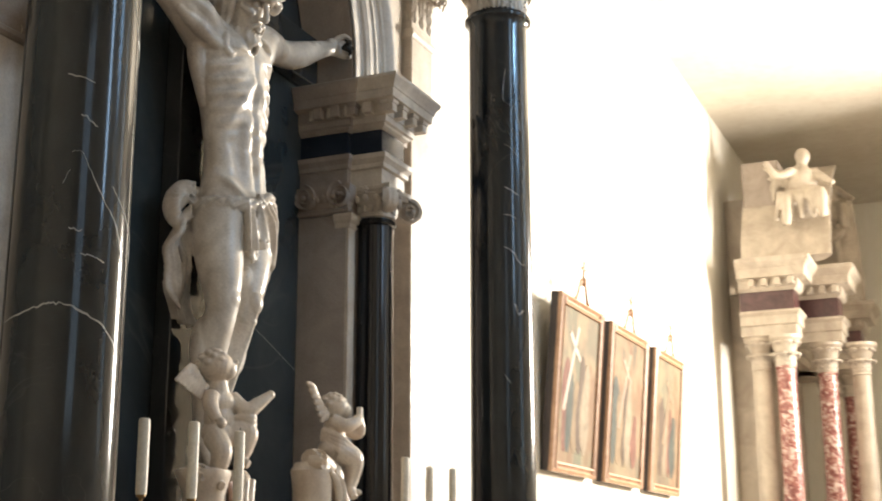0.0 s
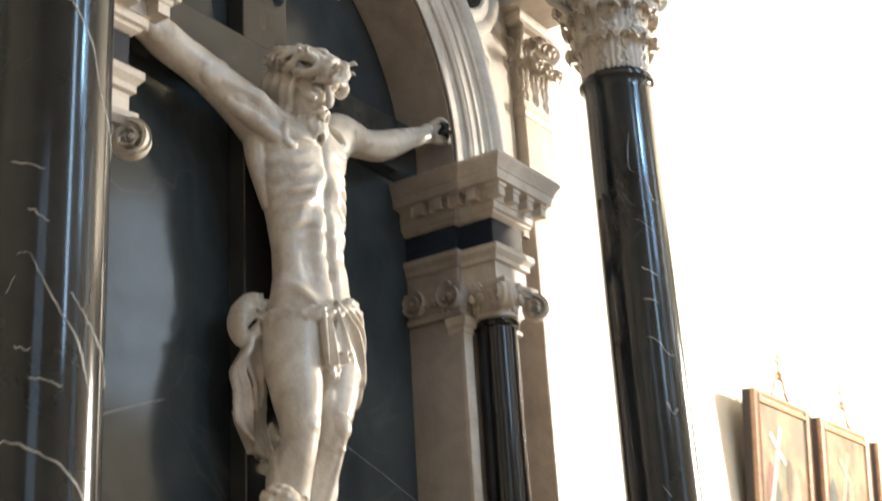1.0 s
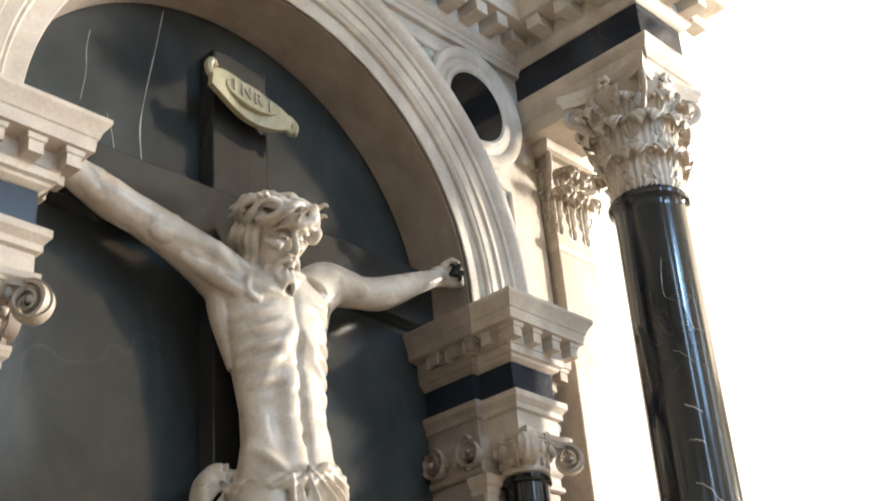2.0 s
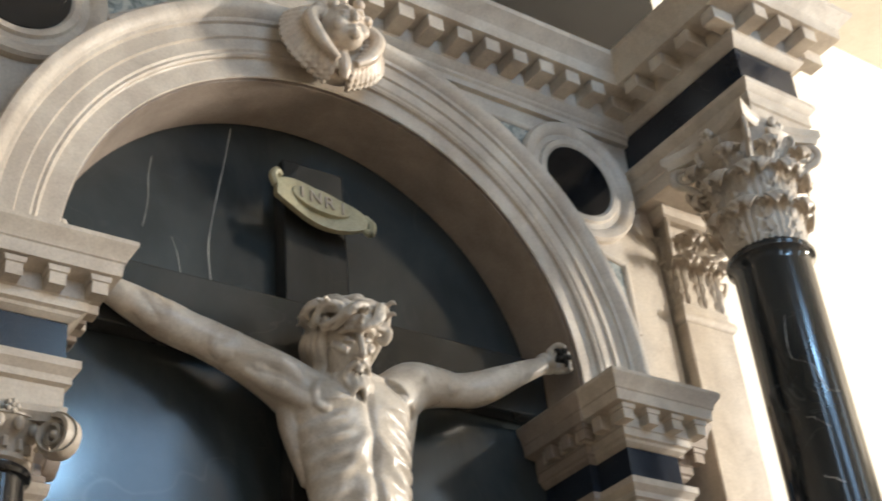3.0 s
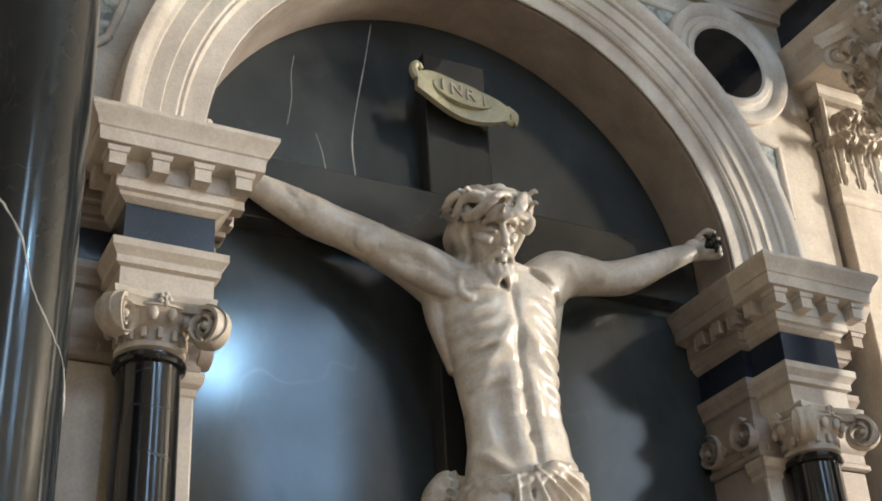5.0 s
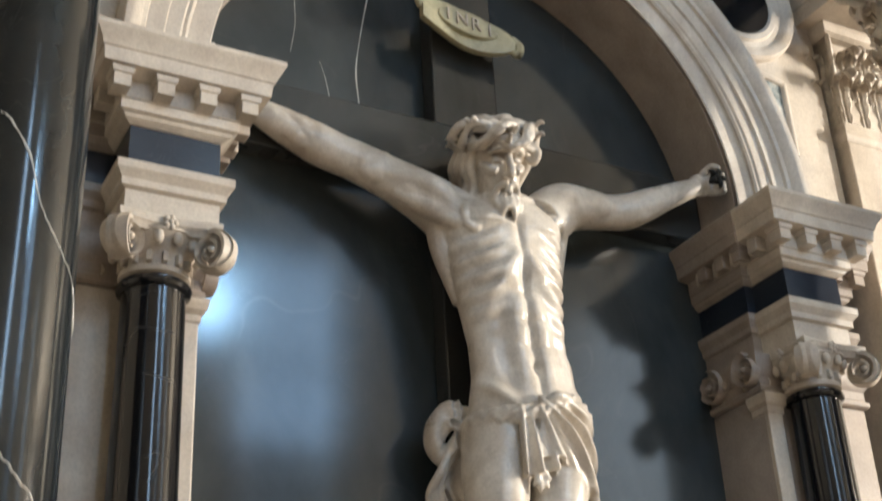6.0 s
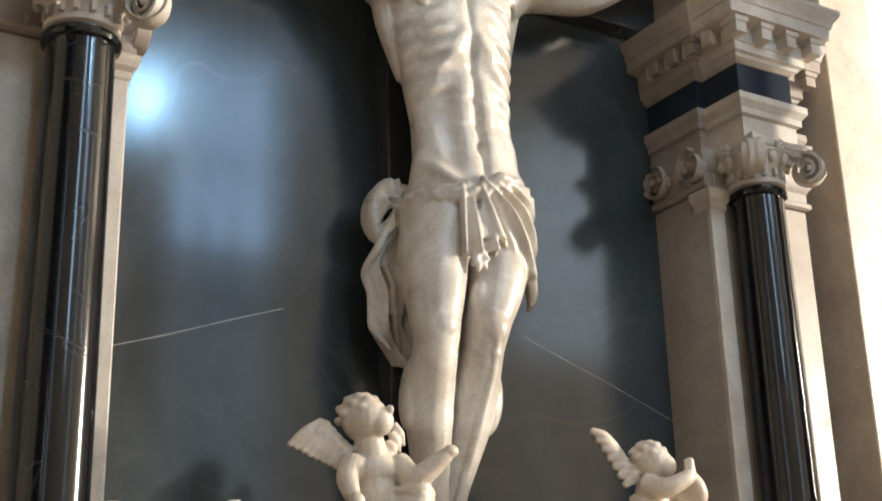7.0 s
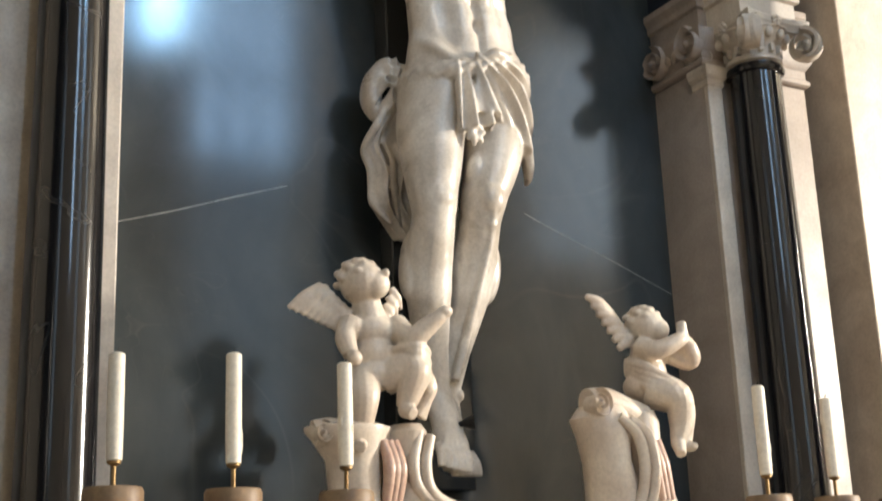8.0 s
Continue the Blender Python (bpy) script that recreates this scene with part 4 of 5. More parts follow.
for k in range(5):
    w = 0.013 if k == 4 else 0.0095
    limb(bm, [(-0.062 + k * 0.016, -0.240, 1.985), (-0.070 + k * 0.0185, -0.268 + 0.003 * k, 1.955), (-0.074 + k * 0.0195, -0.274 + 0.004 * k, 1.918 + 0.003 * (4 - k))], [0.009, w, w * 0.85], 10)
    limb(bm, [(-0.022 + k * 0.006, -0.205, 2.07), (-0.046 + k * 0.012, -0.250, 1.995), (-0.062 + k * 0.016, -0.256, 1.975)], [0.004, 0.007, 0.008], 8)
    limb(bm, [(-0.010 + k * 0.013, -0.205, 1.975), (-0.012 + k * 0.015, -0.222, 1.945), (-0.012 + k * 0.016, -0.224, 1.915)], [0.009, 0.010, 0.008], 8)
for s, kx, kz in ((-1, -0.047, 2.575), (1, 0.088, 2.585)):
    ball(bm, (kx - 0.030, -0.245, kz + 0.075), (0.024, 0.024, 0.05))
    ball(bm, (kx + 0.030, -0.245, kz + 0.085), (0.024, 0.024, 0.055))
    limb(bm, [(kx, -0.275, kz - 0.03), (kx, -0.262, kz - 0.07), (kx - s * 0.004, -0.245, kz - 0.14), (kx * 0.6 - 0.01, -0.205, kz - 0.34), (kx * 0.3 - 0.01, -0.195, kz - 0.44)], [0.014, 0.014, 0.012, 0.011, 0.012], 12)
    ball(bm, (kx + 0.036, -0.185, kz - 0.16), (0.028, 0.036, 0.085), (0, 6, 0))
    ball(bm, (kx - 0.038, -0.185, kz - 0.15), (0.024, 0.034, 0.09), (0, 6, 0))
    ball(bm, (kx * 0.35 - 0.02 + s * 0.03, -0.165, kz - 0.47), (0.013, 0.016, 0.016))
# loincloth: twisted band, folds across the thigh, front drop, loop and long tail
for k in range(4):
    pts = []
    for i in range(61):
        a = 2 * math.pi * i / 60
        w = 5 * a + k * math.pi / 2
        lift = 0.030 * bump2((a - 5.1) / 0.35, 0)
        pts.append((0.052 + (0.158 + 0.010 * math.cos(w)) * math.cos(a), -0.17 + (0.108 + 0.010 * math.cos(w)) * math.sin(a), 2.918 + lift + 0.016 * math.sin(w) + 0.018 * math.cos(a)))
    tube(bm, pts, [0.0095 + 0.002 * math.sin(3 * i + k) for i in range(61)], 10)


def drape(u, v):
    """The cloth over one hip: deep folds that fan out from the knot."""
    a = math.radians(-104 + 142 * u)
    top = 2.955 - 0.045 * u
    hem = 2.79 - 0.085 * u + 0.020 * math.sin(9 * u)
    fan = math.atan2(v + 0.05, 1.5 * u + 0.05)
    r = min(1.0, math.hypot(v, 1.5 * u) * 1.6 + 0.15)
    fold = (0.013 * math.sin(7.5 * fan * 2) + 0.006 * math.sin(17 * fan * 2 + 1.0)) * r
    z = top + (hem - top) * v - 0.05 * math.sin(math.pi * u) * (1 - v) * v
    k = 1 + 0.10 * v
    return (0.055 + (0.160 * k + fold) * math.cos(a), -0.168 + (0.124 + fold) * math.sin(a), z)


sheet(bm, drape, 90, 60, lambda p: Vector((0.055 + (p.x - 0.055) * 0.86, -0.168 + (p.y + 0.168) * 0.86, p.z)))
limb(bm, [(0.03, -0.278, 2.93), (0.07, -0.29, 2.955), (0.12, -0.27, 2.945), (0.18, -0.23, 2.90), (0.222, -0.19, 2.87)], [0.010, 0.016, 0.014, 0.012, 0.008], 8)
sheet(bm, lambda u, v: (-0.035 + 0.012 * v + (0.05 + 0.055 * v) * u, -0.276 - 0.016 * v - (0.006 + 0.012 * v) * math.sin(2 * math.pi * (2.4 * u + 0.25 * v)), 2.93 - (0.19 - 0.03 * u) * v), 26, 24, lambda p: p + Vector((0, 0.02, 0)))
for k in range(7):
    a = 2 * math.pi * k / 6
    limb(bm, [(0.03, -0.268, 2.745), (0.03 + 0.014 * math.cos(a), -0.287, 2.742 + 0.016 * math.sin(a)), (0.03 + 0.024 * math.cos(a + 0.5), -0.28, 2.735 + 0.026 * math.sin(a + 0.5))], [0.009, 0.009, 0.005], 8)
for k in range(4):
    limb(bm, [(0.18 + 0.012 * k, -0.235 + 0.015 * k, 2.80), (0.205 + 0.008 * k, -0.232 + 0.016 * k, 2.745), (0.226 + 0.006 * k, -0.218 + 0.012 * k, 2.70 - 0.012 * (k % 2)), (0.232 + 0.004 * k, -0.205 + 0.012 * k, 2.672)], [0.012, 0.013, 0.011, 0.005], 8)
LOOP = [(-0.075, -0.15, 2.925), (-0.088, -0.10, 2.948), (-0.112, -0.055, 2.955), (-0.138, -0.035, 2.925), (-0.142, -0.03, 2.880), (-0.125, -0.04, 2.845), (-0.104, -0.06, 2.860), (-0.092, -0.09, 2.895)]
limb(bm, LOOP, [0.010, 0.012, 0.013, 0.014, 0.014, 0.013, 0.011, 0.009], 14, flat=2.3, up=(0, 1, 0))
limb(bm, [(-0.085, -0.12, 2.92), (-0.112, -0.07, 2.915), (-0.130, -0.045, 2.875)], [0.014, 0.014, 0.010], 10)
ball(bm, (-0.124, -0.018, 2.895), (0.028, 0.014, 0.050))


def tail(u, v):
    """The cloth's loose end: gathered at the knot, billowing, with deep slanting folds."""
    z = 2.885 - 0.375 * v + 0.030 * math.sin(4.5 * v + 0.6) * (u - 0.5)
    cx = float(np.interp(v, (0, 0.15, 0.35, 0.5, 0.7, 0.88, 1), (-0.085, -0.098, -0.098, -0.088, -0.082, -0.062, -0.045)))
    hw = float(np.interp(v, (0, 0.15, 0.3, 0.45, 0.62, 0.8, 1), (0.018, 0.040, 0.052, 0.044, 0.058, 0.056, 0.038)))
    ph = 2.4 * u + 0.55 * math.sin(3.4 * v) + 0.5 * v
    wave = math.sin(2 * math.pi * ph) + 0.45 * math.sin(2 * math.pi * (2.1 * ph + 0.3))
    return (cx + (u - 0.5) * 2 * hw + 0.008 * math.sin(13 * v + 2 * u), -0.055 + 0.020 * v - 0.013 * wave - 0.008 * math.sin(9 * v + 6 * u), z)


sheet(bm, tail, 64, 72, lambda p: p + Vector((0.004, 0.022, 0)))
limb(bm, [tail(0, v) for v in (0.08, 0.2, 0.35, 0.5, 0.65, 0.8, 0.95)], [0.008, 0.012, 0.009, 0.012, 0.009, 0.011, 0.006], 10)
limb(bm, [Vector(tail(0.45, v)) + Vector((0, -0.008, 0)) for v in (0.05, 0.25, 0.45, 0.65, 0.9)], [0.008, 0.010, 0.008, 0.010, 0.005], 10)
# the body hangs close to the cross, the shins closer still, and the far arm reaches forward a little
for v in bm.verts:
    if v.co.z < 2.9:
        f = min(1.0, (2.9 - v.co.z) / 0.3) if v.co.y < -0.10 else 0.0
        v.co += Vector((-0.030 * f, 0.014 * f, 0.046 * (2.9 - v.co.z) / 0.95))
    f = 1.0 - min(1.0, max(0.0, (abs(v.co.x - 0.02) - 0.25) / 0.35))
    if v.co.y < -0.09 or v.co.z > 2.98:
        v.co += Vector((0.024 * f, 0.046 * f, 0.015 * f * min(1.0, max(0.0, (v.co.z - 3.0) / 0.3))))
    if v.co.x < -0.15 and v.co.z > 3.2:
        v.co.z += 0.028 * min(1.0, (-0.15 - v.co.x) / 0.2)
    if v.co.x > 0.45:
        f = min(1.0, (v.co.x - 0.45) / 0.35)
        v.co += Vector((-0.038 * f, -0.05 * f, -0.034 * f))
fig = part("crucifix_statue", bm, STATUE, None, "pale marble statue with outstretched arms fixed to the cross", 0)
tagged(fig, category="statue")
carve(fig, 0.0034, 5)

for hx, hy, hz in ((-0.735, -0.10, 3.75), (0.772, -0.165, 3.755)):
    nail = thing("nail", (hx, hy, hz), "dark iron nail head with twisted iron leaves", "nail")
    for k in range(5):
        a = 2 * math.pi * k / 5
        bm = bmesh.new()
        limb(bm, [(hx, hy + 0.02, hz), (hx + 0.018 * math.cos(a), hy - 0.012, hz + 0.018 * math.sin(a)), (hx + 0.034 * math.cos(a), hy - 0.004, hz + 0.034 * math.sin(a))], [0.007, 0.009, 0.003], 8, 4)
        piece("petal", bm, IRON, nail, smooth=60)
    bm = bmesh.new()
    ball(bm, (hx, hy - 0.008, hz), 0.012, u=10, v=8)
    piece("head", bm, IRON, nail, smooth=60)
bm = bmesh.new()
limb(bm, [(0.0, -0.14, 2.072), (0.0, -0.18, 2.077), (0.02, -0.195, 2.079)], [0.008, 0.008, 0.018], 10)
tagged(part("nail", bm, IRON, None, "dark iron nail head through the feet", 60), category="nail")

# the scroll plaque at the head of the cross
pq = thing("inscription_plaque", (0.03, -0.03, 4.2), "pale olive scroll-shaped plaque with four raised gilt letters", "plaque")
bm = bmesh.new()
SCW = 40
loops = []
for i in range(SCW + 1):
    f = i / SCW
    x = -0.125 + 0.30 * f
    bend = 0.022 * math.sin(f * math.pi * 2)
    hh = 0.056 * (math.sin(min(1, max(0, f * 0.93 + 0.05)) * math.pi) ** 0.55) + 0.006
    cz = 4.20 - 0.006 * f + 0.03 * math.cos(f * math.pi * 1.0) * (1 if f < 0.5 else 1) * 0.6 - 0.012
    y = -0.045 - 0.018 * math.cos(f * math.pi * 2) * 0.5
    loops.append([(x, y - 0.010, cz + hh), (x, y - 0.014, cz), (x, y - 0.010, cz - hh), (x, y + 0.010, cz - hh), (x, y + 0.010, cz + hh)])
rings(bm, loops)
limb(bm, [(-0.12, -0.05, 4.22), (-0.132, -0.055, 4.245), (-0.122, -0.06, 4.262), (-0.105, -0.055, 4.252)], [0.014, 0.014, 0.012, 0.008], 8)
limb(bm, [(0.17, -0.05, 4.185), (0.192, -0.055, 4.16), (0.185, -0.06, 4.132), (0.165, -0.055, 4.142)], [0.016, 0.018, 0.014, 0.008], 8)
bd = piece("board", bm, GILTLET, pq, smooth=40)
bm = bmesh.new()
rings(bm, [[(0.022 + k * 0.098 * math.cos(a), y, 4.193 - 0.012 * math.cos(a) + k * 0.038 * math.sin(a)) for a in [2 * math.pi * i / 32 for i in range(32)]] for k, y in ((1, -0.05), (1, -0.064), (0.97, -0.067))])
piece("gold_panel", bm, GILTLET, pq, "worn gold panel")
for i, ch in enumerate("INRI"):
    cu = bpy.data.curves.new("letter", "FONT")
    cu.body, cu.size, cu.extrude, cu.align_x, cu.align_y = ch, 0.056, 0.004, "CENTER", "CENTER"
    tmp = bpy.data.objects.new("letter", cu)
    scene.collection.objects.link(tmp)
    bpy.context.view_layer.update()
    me = bpy.data.meshes.new_from_object(tmp.evaluated_get(bpy.context.evaluated_depsgraph_get()))
    bpy.data.objects.remove(tmp)
    me.materials.clear()
    me.materials.append(PALEM)
    o = new("letter", me)
    o.matrix_basis = pose(-0.046 + 0.045 * i, -0.069, 4.203 - 0.007 * i, 90, 0, 0)
    under(o, pq)


pq.location += Vector((-0.008, -0.012, -0.046))

# ---------------- winged head on the arch ----------------
bm = bmesh.new()
HX, HY, HZ = -0.03, -0.30, 4.615
ball(bm, (HX, HY, HZ), (0.074, 0.080, 0.092), u=28, v=20)
ball(bm, (HX, HY - 0.045, HZ - 0.055), (0.048, 0.040, 0.040))
ball(bm, (HX, HY - 0.082, HZ - 0.075), (0.020, 0.018, 0.016))
limb(bm, [(HX, HY - 0.078, HZ + 0.018), (HX, HY - 0.094, HZ - 0.016), (HX, HY - 0.086, HZ - 0.028)], [0.008, 0.012, 0.011], 10)
for s in (-1, 1):
    ball(bm, (HX + s * 0.036, HY - 0.062, HZ - 0.036), (0.026, 0.022, 0.026))
    ball(bm, (HX + s * 0.028, HY - 0.074, HZ + 0.006), (0.013, 0.008, 0.008))
    limb(bm, [(HX + s * 0.010, HY - 0.080, HZ + 0.024), (HX + s * 0.030, HY - 0.078, HZ + 0.030), (HX + s * 0.050, HY - 0.060, HZ + 0.020)], [0.006, 0.008, 0.005], 8)
    limb(bm, [(HX + s * 0.002, HY - 0.092, HZ - 0.050), (HX + s * 0.018, HY - 0.084, HZ - 0.048)], [0.006, 0.004], 6)
for k in range(34):
    a = random.uniform(-0.15, math.pi + 0.15)
    q = random.uniform(0.55, 1.0)
    ball(bm, (HX + 0.086 * q * math.cos(a), HY - 0.035 + random.uniform(-0.025, 0.05), HZ + 0.03 + 0.080 * q * math.sin(a)), (0.020, 0.022, 0.017), (random.uniform(0, 90), 0, 0), 10, 8)
for s in (-1, 1):
    # each wing: an arm that climbs outwards, then sinks towards the tip under the chin
    for row, (n, ln, rr, yy) in enumerate(((15, 0.062, 0.0115, 0.030), (13, 0.060, 0.0115, 0.014), (12, 0.052, 0.011, -0.002), (10, 0.036, 0.011, -0.016))):
        for k in range(n):
            f = k / (n - 1)
            root = Vector((HX + s * (0.070 + (0.078 - 0.016 * row) * math.sin(math.pi * (0.15 + 0.75 * f)) - 0.045 * f), HY + yy + 0.012, HZ + 0.045 - 0.165 * f))
            a = math.radians(80 - 88 * f)
            tip = root + Vector((s * ln * math.sin(a), 0.006, -ln * math.cos(a)))
            limb(bm, [root, root.lerp(tip, 0.55) + Vector((0, -0.012, 0)), tip], [rr * 0.75, rr, rr * 0.8], 10)
    limb(bm, [(HX + s * 0.06, HY - 0.02, HZ + 0.04), (HX + s * 0.115, HY - 0.028, HZ - 0.01), (HX + s * 0.085, HY - 0.034, HZ - 0.09), (HX + s * 0.03, HY - 0.03, HZ - 0.14)], [0.018, 0.024, 0.022, 0.012], 10)
limb(bm, [(HX, HY + 0.01, HZ - 0.09), (HX, HY - 0.012, HZ - 0.14), (HX + 0.006, HY, HZ - 0.185)], [0.030, 0.024, 0.012], 10)
ball(bm, (HX, HY + 0.05, HZ - 0.05), (0.11, 0.06, 0.11))
ch = part("winged_head_carving", bm, ANGEL, None, "pale stone carved head between two feathered wings", 0)
tagged(ch, category="carving")
carve(ch, 0.0036, 2)


# ---------------- angels on scrolls ----------------
def wing(bm, root, tip, drop, n=6, r=0.016):
    root, tip, drop = Vector(root), Vector(tip), Vector(drop)
    limb(bm, [root, root.lerp(tip, 0.5) + Vector((0, 0, 0.02)), tip], [r * 1.3, r * 1.2, r * 0.6], 10)
    for k in range(n):
        a = root.lerp(tip, 0.12 + 0.86 * k / (n - 1))
        e = a + drop * (1.0 - 0.35 * k / (n - 1)) + (tip - root) * 0.10
        limb(bm, [a, a.lerp(e, 0.5) + Vector((0, -0.006, 0)), e], [r, r * 1.05, r * 0.45], 8, flat=0.7)


def pedestal(label, x, masses, roll, cscroll, inlay):
    """A carved bracket: swelling stone masses, a rolled top, a curved rib and a salmon inlay."""
    p = thing("scroll_bracket", (x, -0.38, 1.552), label, "scroll bracket", "scrolls below the angels")
    for prof in masses:
        bm = bmesh.new()
        rings(bm, [[(cx + rx * math.cos(a) * (1 + 0.04 * math.cos(4 * a)), cy + ry * math.sin(a), z) for a in [2 * math.pi * i / 32 for i in range(32)]] for cx, cy, z, rx, ry in prof])
        piece("body", bm, ANGEL, p, smooth=50)
    bm = bmesh.new()
    limb(bm, roll[0], roll[1], 18)
    piece("roll", bm, ANGEL, p, smooth=60)
    e = Vector(roll[0][0])
    bm = bmesh.new()
    scroll(bm, e.x + 0.01, e.z, e.y - roll[1][0] * 1.05, e.y, roll[1][0] * 0.85, 1)
    piece("curl", bm, ANGEL, p, smooth=50)
    for k in (0, 1):
        bm = bmesh.new()
        limb(bm, [(a + 0.024 * k, b - 0.004 * k, c - 0.004 * k) for a, b, c in cscroll], [0.010, 0.013, 0.013, 0.012, 0.010][:len(cscroll)], 10)
        piece("rib", bm, ANGEL, p, smooth=60)
    bm = bmesh.new()
    for k in range(3):
        limb(bm, [(a + 0.012 * k, b, c) for a, b, c in inlay], [0.010, 0.014, 0.010], 10)
    piece("inlay", bm, SALMON, p, "salmon pink marble cloth", 60)
    p.location += Vector((0.018, 0.05, 0.0))
    p.scale = (1, 1, 1.075)
    return p


pedestal("cream marble scroll bracket that carries an angel", -0.35,
         [[(-0.36, -0.385, 1.553, 0.11, 0.09), (-0.36, -0.385, 1.80, 0.075, 0.075), (-0.36, -0.385, 1.88, 0.052, 0.062), (-0.362, -0.385, 1.94, 0.056, 0.062), (-0.368, -0.385, 1.975, 0.078, 0.07), (-0.372, -0.385, 1.99, 0.09, 0.074), (-0.372, -0.385, 1.998, 0.09, 0.074), (-0.37, -0.385, 2.004, 0.07, 0.06)],
          [(-0.22, -0.39, 1.553, 0.13, 0.08), (-0.22, -0.39, 1.80, 0.12, 0.075), (-0.235, -0.39, 1.845, 0.085, 0.07), (-0.255, -0.395, 1.89, 0.048, 0.062), (-0.262, -0.40, 1.95, 0.036, 0.056), (-0.26, -0.405, 1.99, 0.042, 0.058), (-0.258, -0.405, 2.004, 0.03, 0.045)]],
         ([(-0.455, -0.40, 1.985), (-0.42, -0.405, 1.99), (-0.37, -0.405, 1.985)], [0.024, 0.024, 0.02]),
         [(-0.252, -0.452, 1.985), (-0.268, -0.456, 1.93), (-0.258, -0.456, 1.885), (-0.215, -0.458, 1.858), (-0.13, -0.458, 1.848)],
         [(-0.325, -0.44, 1.97), (-0.318, -0.452, 1.92), (-0.325, -0.448, 1.86)])
pedestal("cream marble scroll bracket that carries an angel", 0.3,
         [[(0.33, -0.385, 1.553, 0.13, 0.09), (0.31, -0.385, 1.78, 0.10, 0.08), (0.265, -0.385, 1.87, 0.062, 0.07), (0.25, -0.385, 1.95, 0.05, 0.064), (0.245, -0.385, 2.0, 0.058, 0.066), (0.24, -0.385, 2.035, 0.07, 0.066), (0.245, -0.385, 2.06, 0.055, 0.055)],
          [(0.38, -0.39, 1.553, 0.12, 0.08), (0.38, -0.39, 1.80, 0.10, 0.075), (0.355, -0.39, 1.87, 0.062, 0.066), (0.335, -0.39, 1.95, 0.044, 0.06), (0.335, -0.39, 2.03, 0.05, 0.058), (0.34, -0.39, 2.055, 0.034, 0.045)]],
         ([(0.195, -0.405, 2.062), (0.24, -0.405, 2.066), (0.31, -0.405, 2.05), (0.35, -0.405, 2.045)], [0.034, 0.034, 0.03, 0.024]),
         [(0.245, -0.45, 2.035), (0.285, -0.456, 2.0), (0.298, -0.458, 1.94), (0.285, -0.458, 1.88), (0.262, -0.456, 1.845)],
         [(0.322, -0.445, 1.99), (0.33, -0.452, 1.94), (0.345, -0.45, 1.87)])


def feathers(bm, starts, tips, r):
    n = len(starts)
    for a, e in zip(starts, tips):
        a, e = Vector(a), Vector(e)
        limb(bm, [a, a.lerp(e, 0.55) + Vector((0, -0.006, 0.004)), e], [r * 0.9, r, r * 0.55], 8, flat=0.75)


def fan(p0, p1, n):
    return [Vector(p0).lerp(Vector(p1), k / (n - 1)) for k in range(n)]


def curls(bm, c, r, n, low=-0.1):
    for k in range(n):
        a, b = 2.4 * k, low + (1.45 - low) * k / n
        ball(bm, (c[0] + r * math.cos(a) * math.cos(b), c[1] + r * 1.04 * math.sin(a) * math.cos(b), c[2] + r * math.sin(b)), (0.012, 0.012, 0.009), (0, 0, 40 * k), 8, 6)


# angel that turns its back, head raised, one arm reaching out
bm = bmesh.new()
ball(bm, (-0.329, -0.402, 2.292), (0.046, 0.050, 0.046))
ball(bm, (-0.312, -0.43, 2.285), (0.030, 0.026, 0.030))
ball(bm, (-0.298, -0.448, 2.305), (0.008, 0.010, 0.010))
curls(bm, (-0.333, -0.395, 2.294), 0.044, 26)
limb(bm, [(-0.322, -0.40, 2.262), (-0.312, -0.40, 2.22)], [0.028, 0.034], 12)
ball(bm, (-0.308, -0.40, 2.192), (0.054, 0.042, 0.042))
ball(bm, (-0.307, -0.402, 2.146), (0.046, 0.041, 0.05))
ball(bm, (-0.308, -0.40, 2.105), (0.05, 0.045, 0.036))
limb(bm, [(-0.355, -0.405, 2.208), (-0.377, -0.422, 2.17), (-0.378, -0.445, 2.132)], [0.025, 0.023, 0.016], 12)
ball(bm, (-0.376, -0.458, 2.124), (0.016, 0.014, 0.016))
limb(bm, [(-0.26, -0.41, 2.208), (-0.252, -0.458, 2.172), (-0.225, -0.48, 2.192), (-0.20, -0.498, 2.216)], [0.026, 0.024, 0.021, 0.015], 12)
ball(bm, (-0.194, -0.503, 2.222), (0.016, 0.013, 0.013))
limb(bm, [(-0.334, -0.41, 2.09), (-0.352, -0.445, 2.05), (-0.356, -0.44, 2.0), (-0.36, -0.44, 1.965)], [0.036, 0.032, 0.025, 0.018], 14)
limb(bm, [(-0.36, -0.44, 1.962), (-0.372, -0.466, 1.95)], [0.018, 0.013], 10)
limb(bm, [(-0.285, -0.41, 2.10), (-0.245, -0.458, 2.112), (-0.256, -0.455, 2.06), (-0.266, -0.452, 2.03)], [0.038, 0.034, 0.026, 0.018], 14)
limb(bm, [(-0.266, -0.452, 2.03), (-0.262, -0.48, 2.016)], [0.018, 0.013], 10)
for k in range(4):
    limb(bm, [(-0.285 + 0.012 * k, -0.43, 2.15 - 0.006 * k), (-0.25, -0.475, 2.152 - 0.012 * k), (-0.215, -0.455, 2.145 - 0.02 * k), (-0.205, -0.42, 2.13 - 0.03 * k)], [0.008, 0.013, 0.012, 0.008], 8)
for k in range(4):
    limb(bm, [(-0.215, -0.44, 2.12), (-0.20 + 0.004 * k, -0.44 + 0.012 * k, 2.075), (-0.225 + 0.01 * k, -0.43 + 0.012 * k, 2.02)], [0.012, 0.016, 0.009], 8)
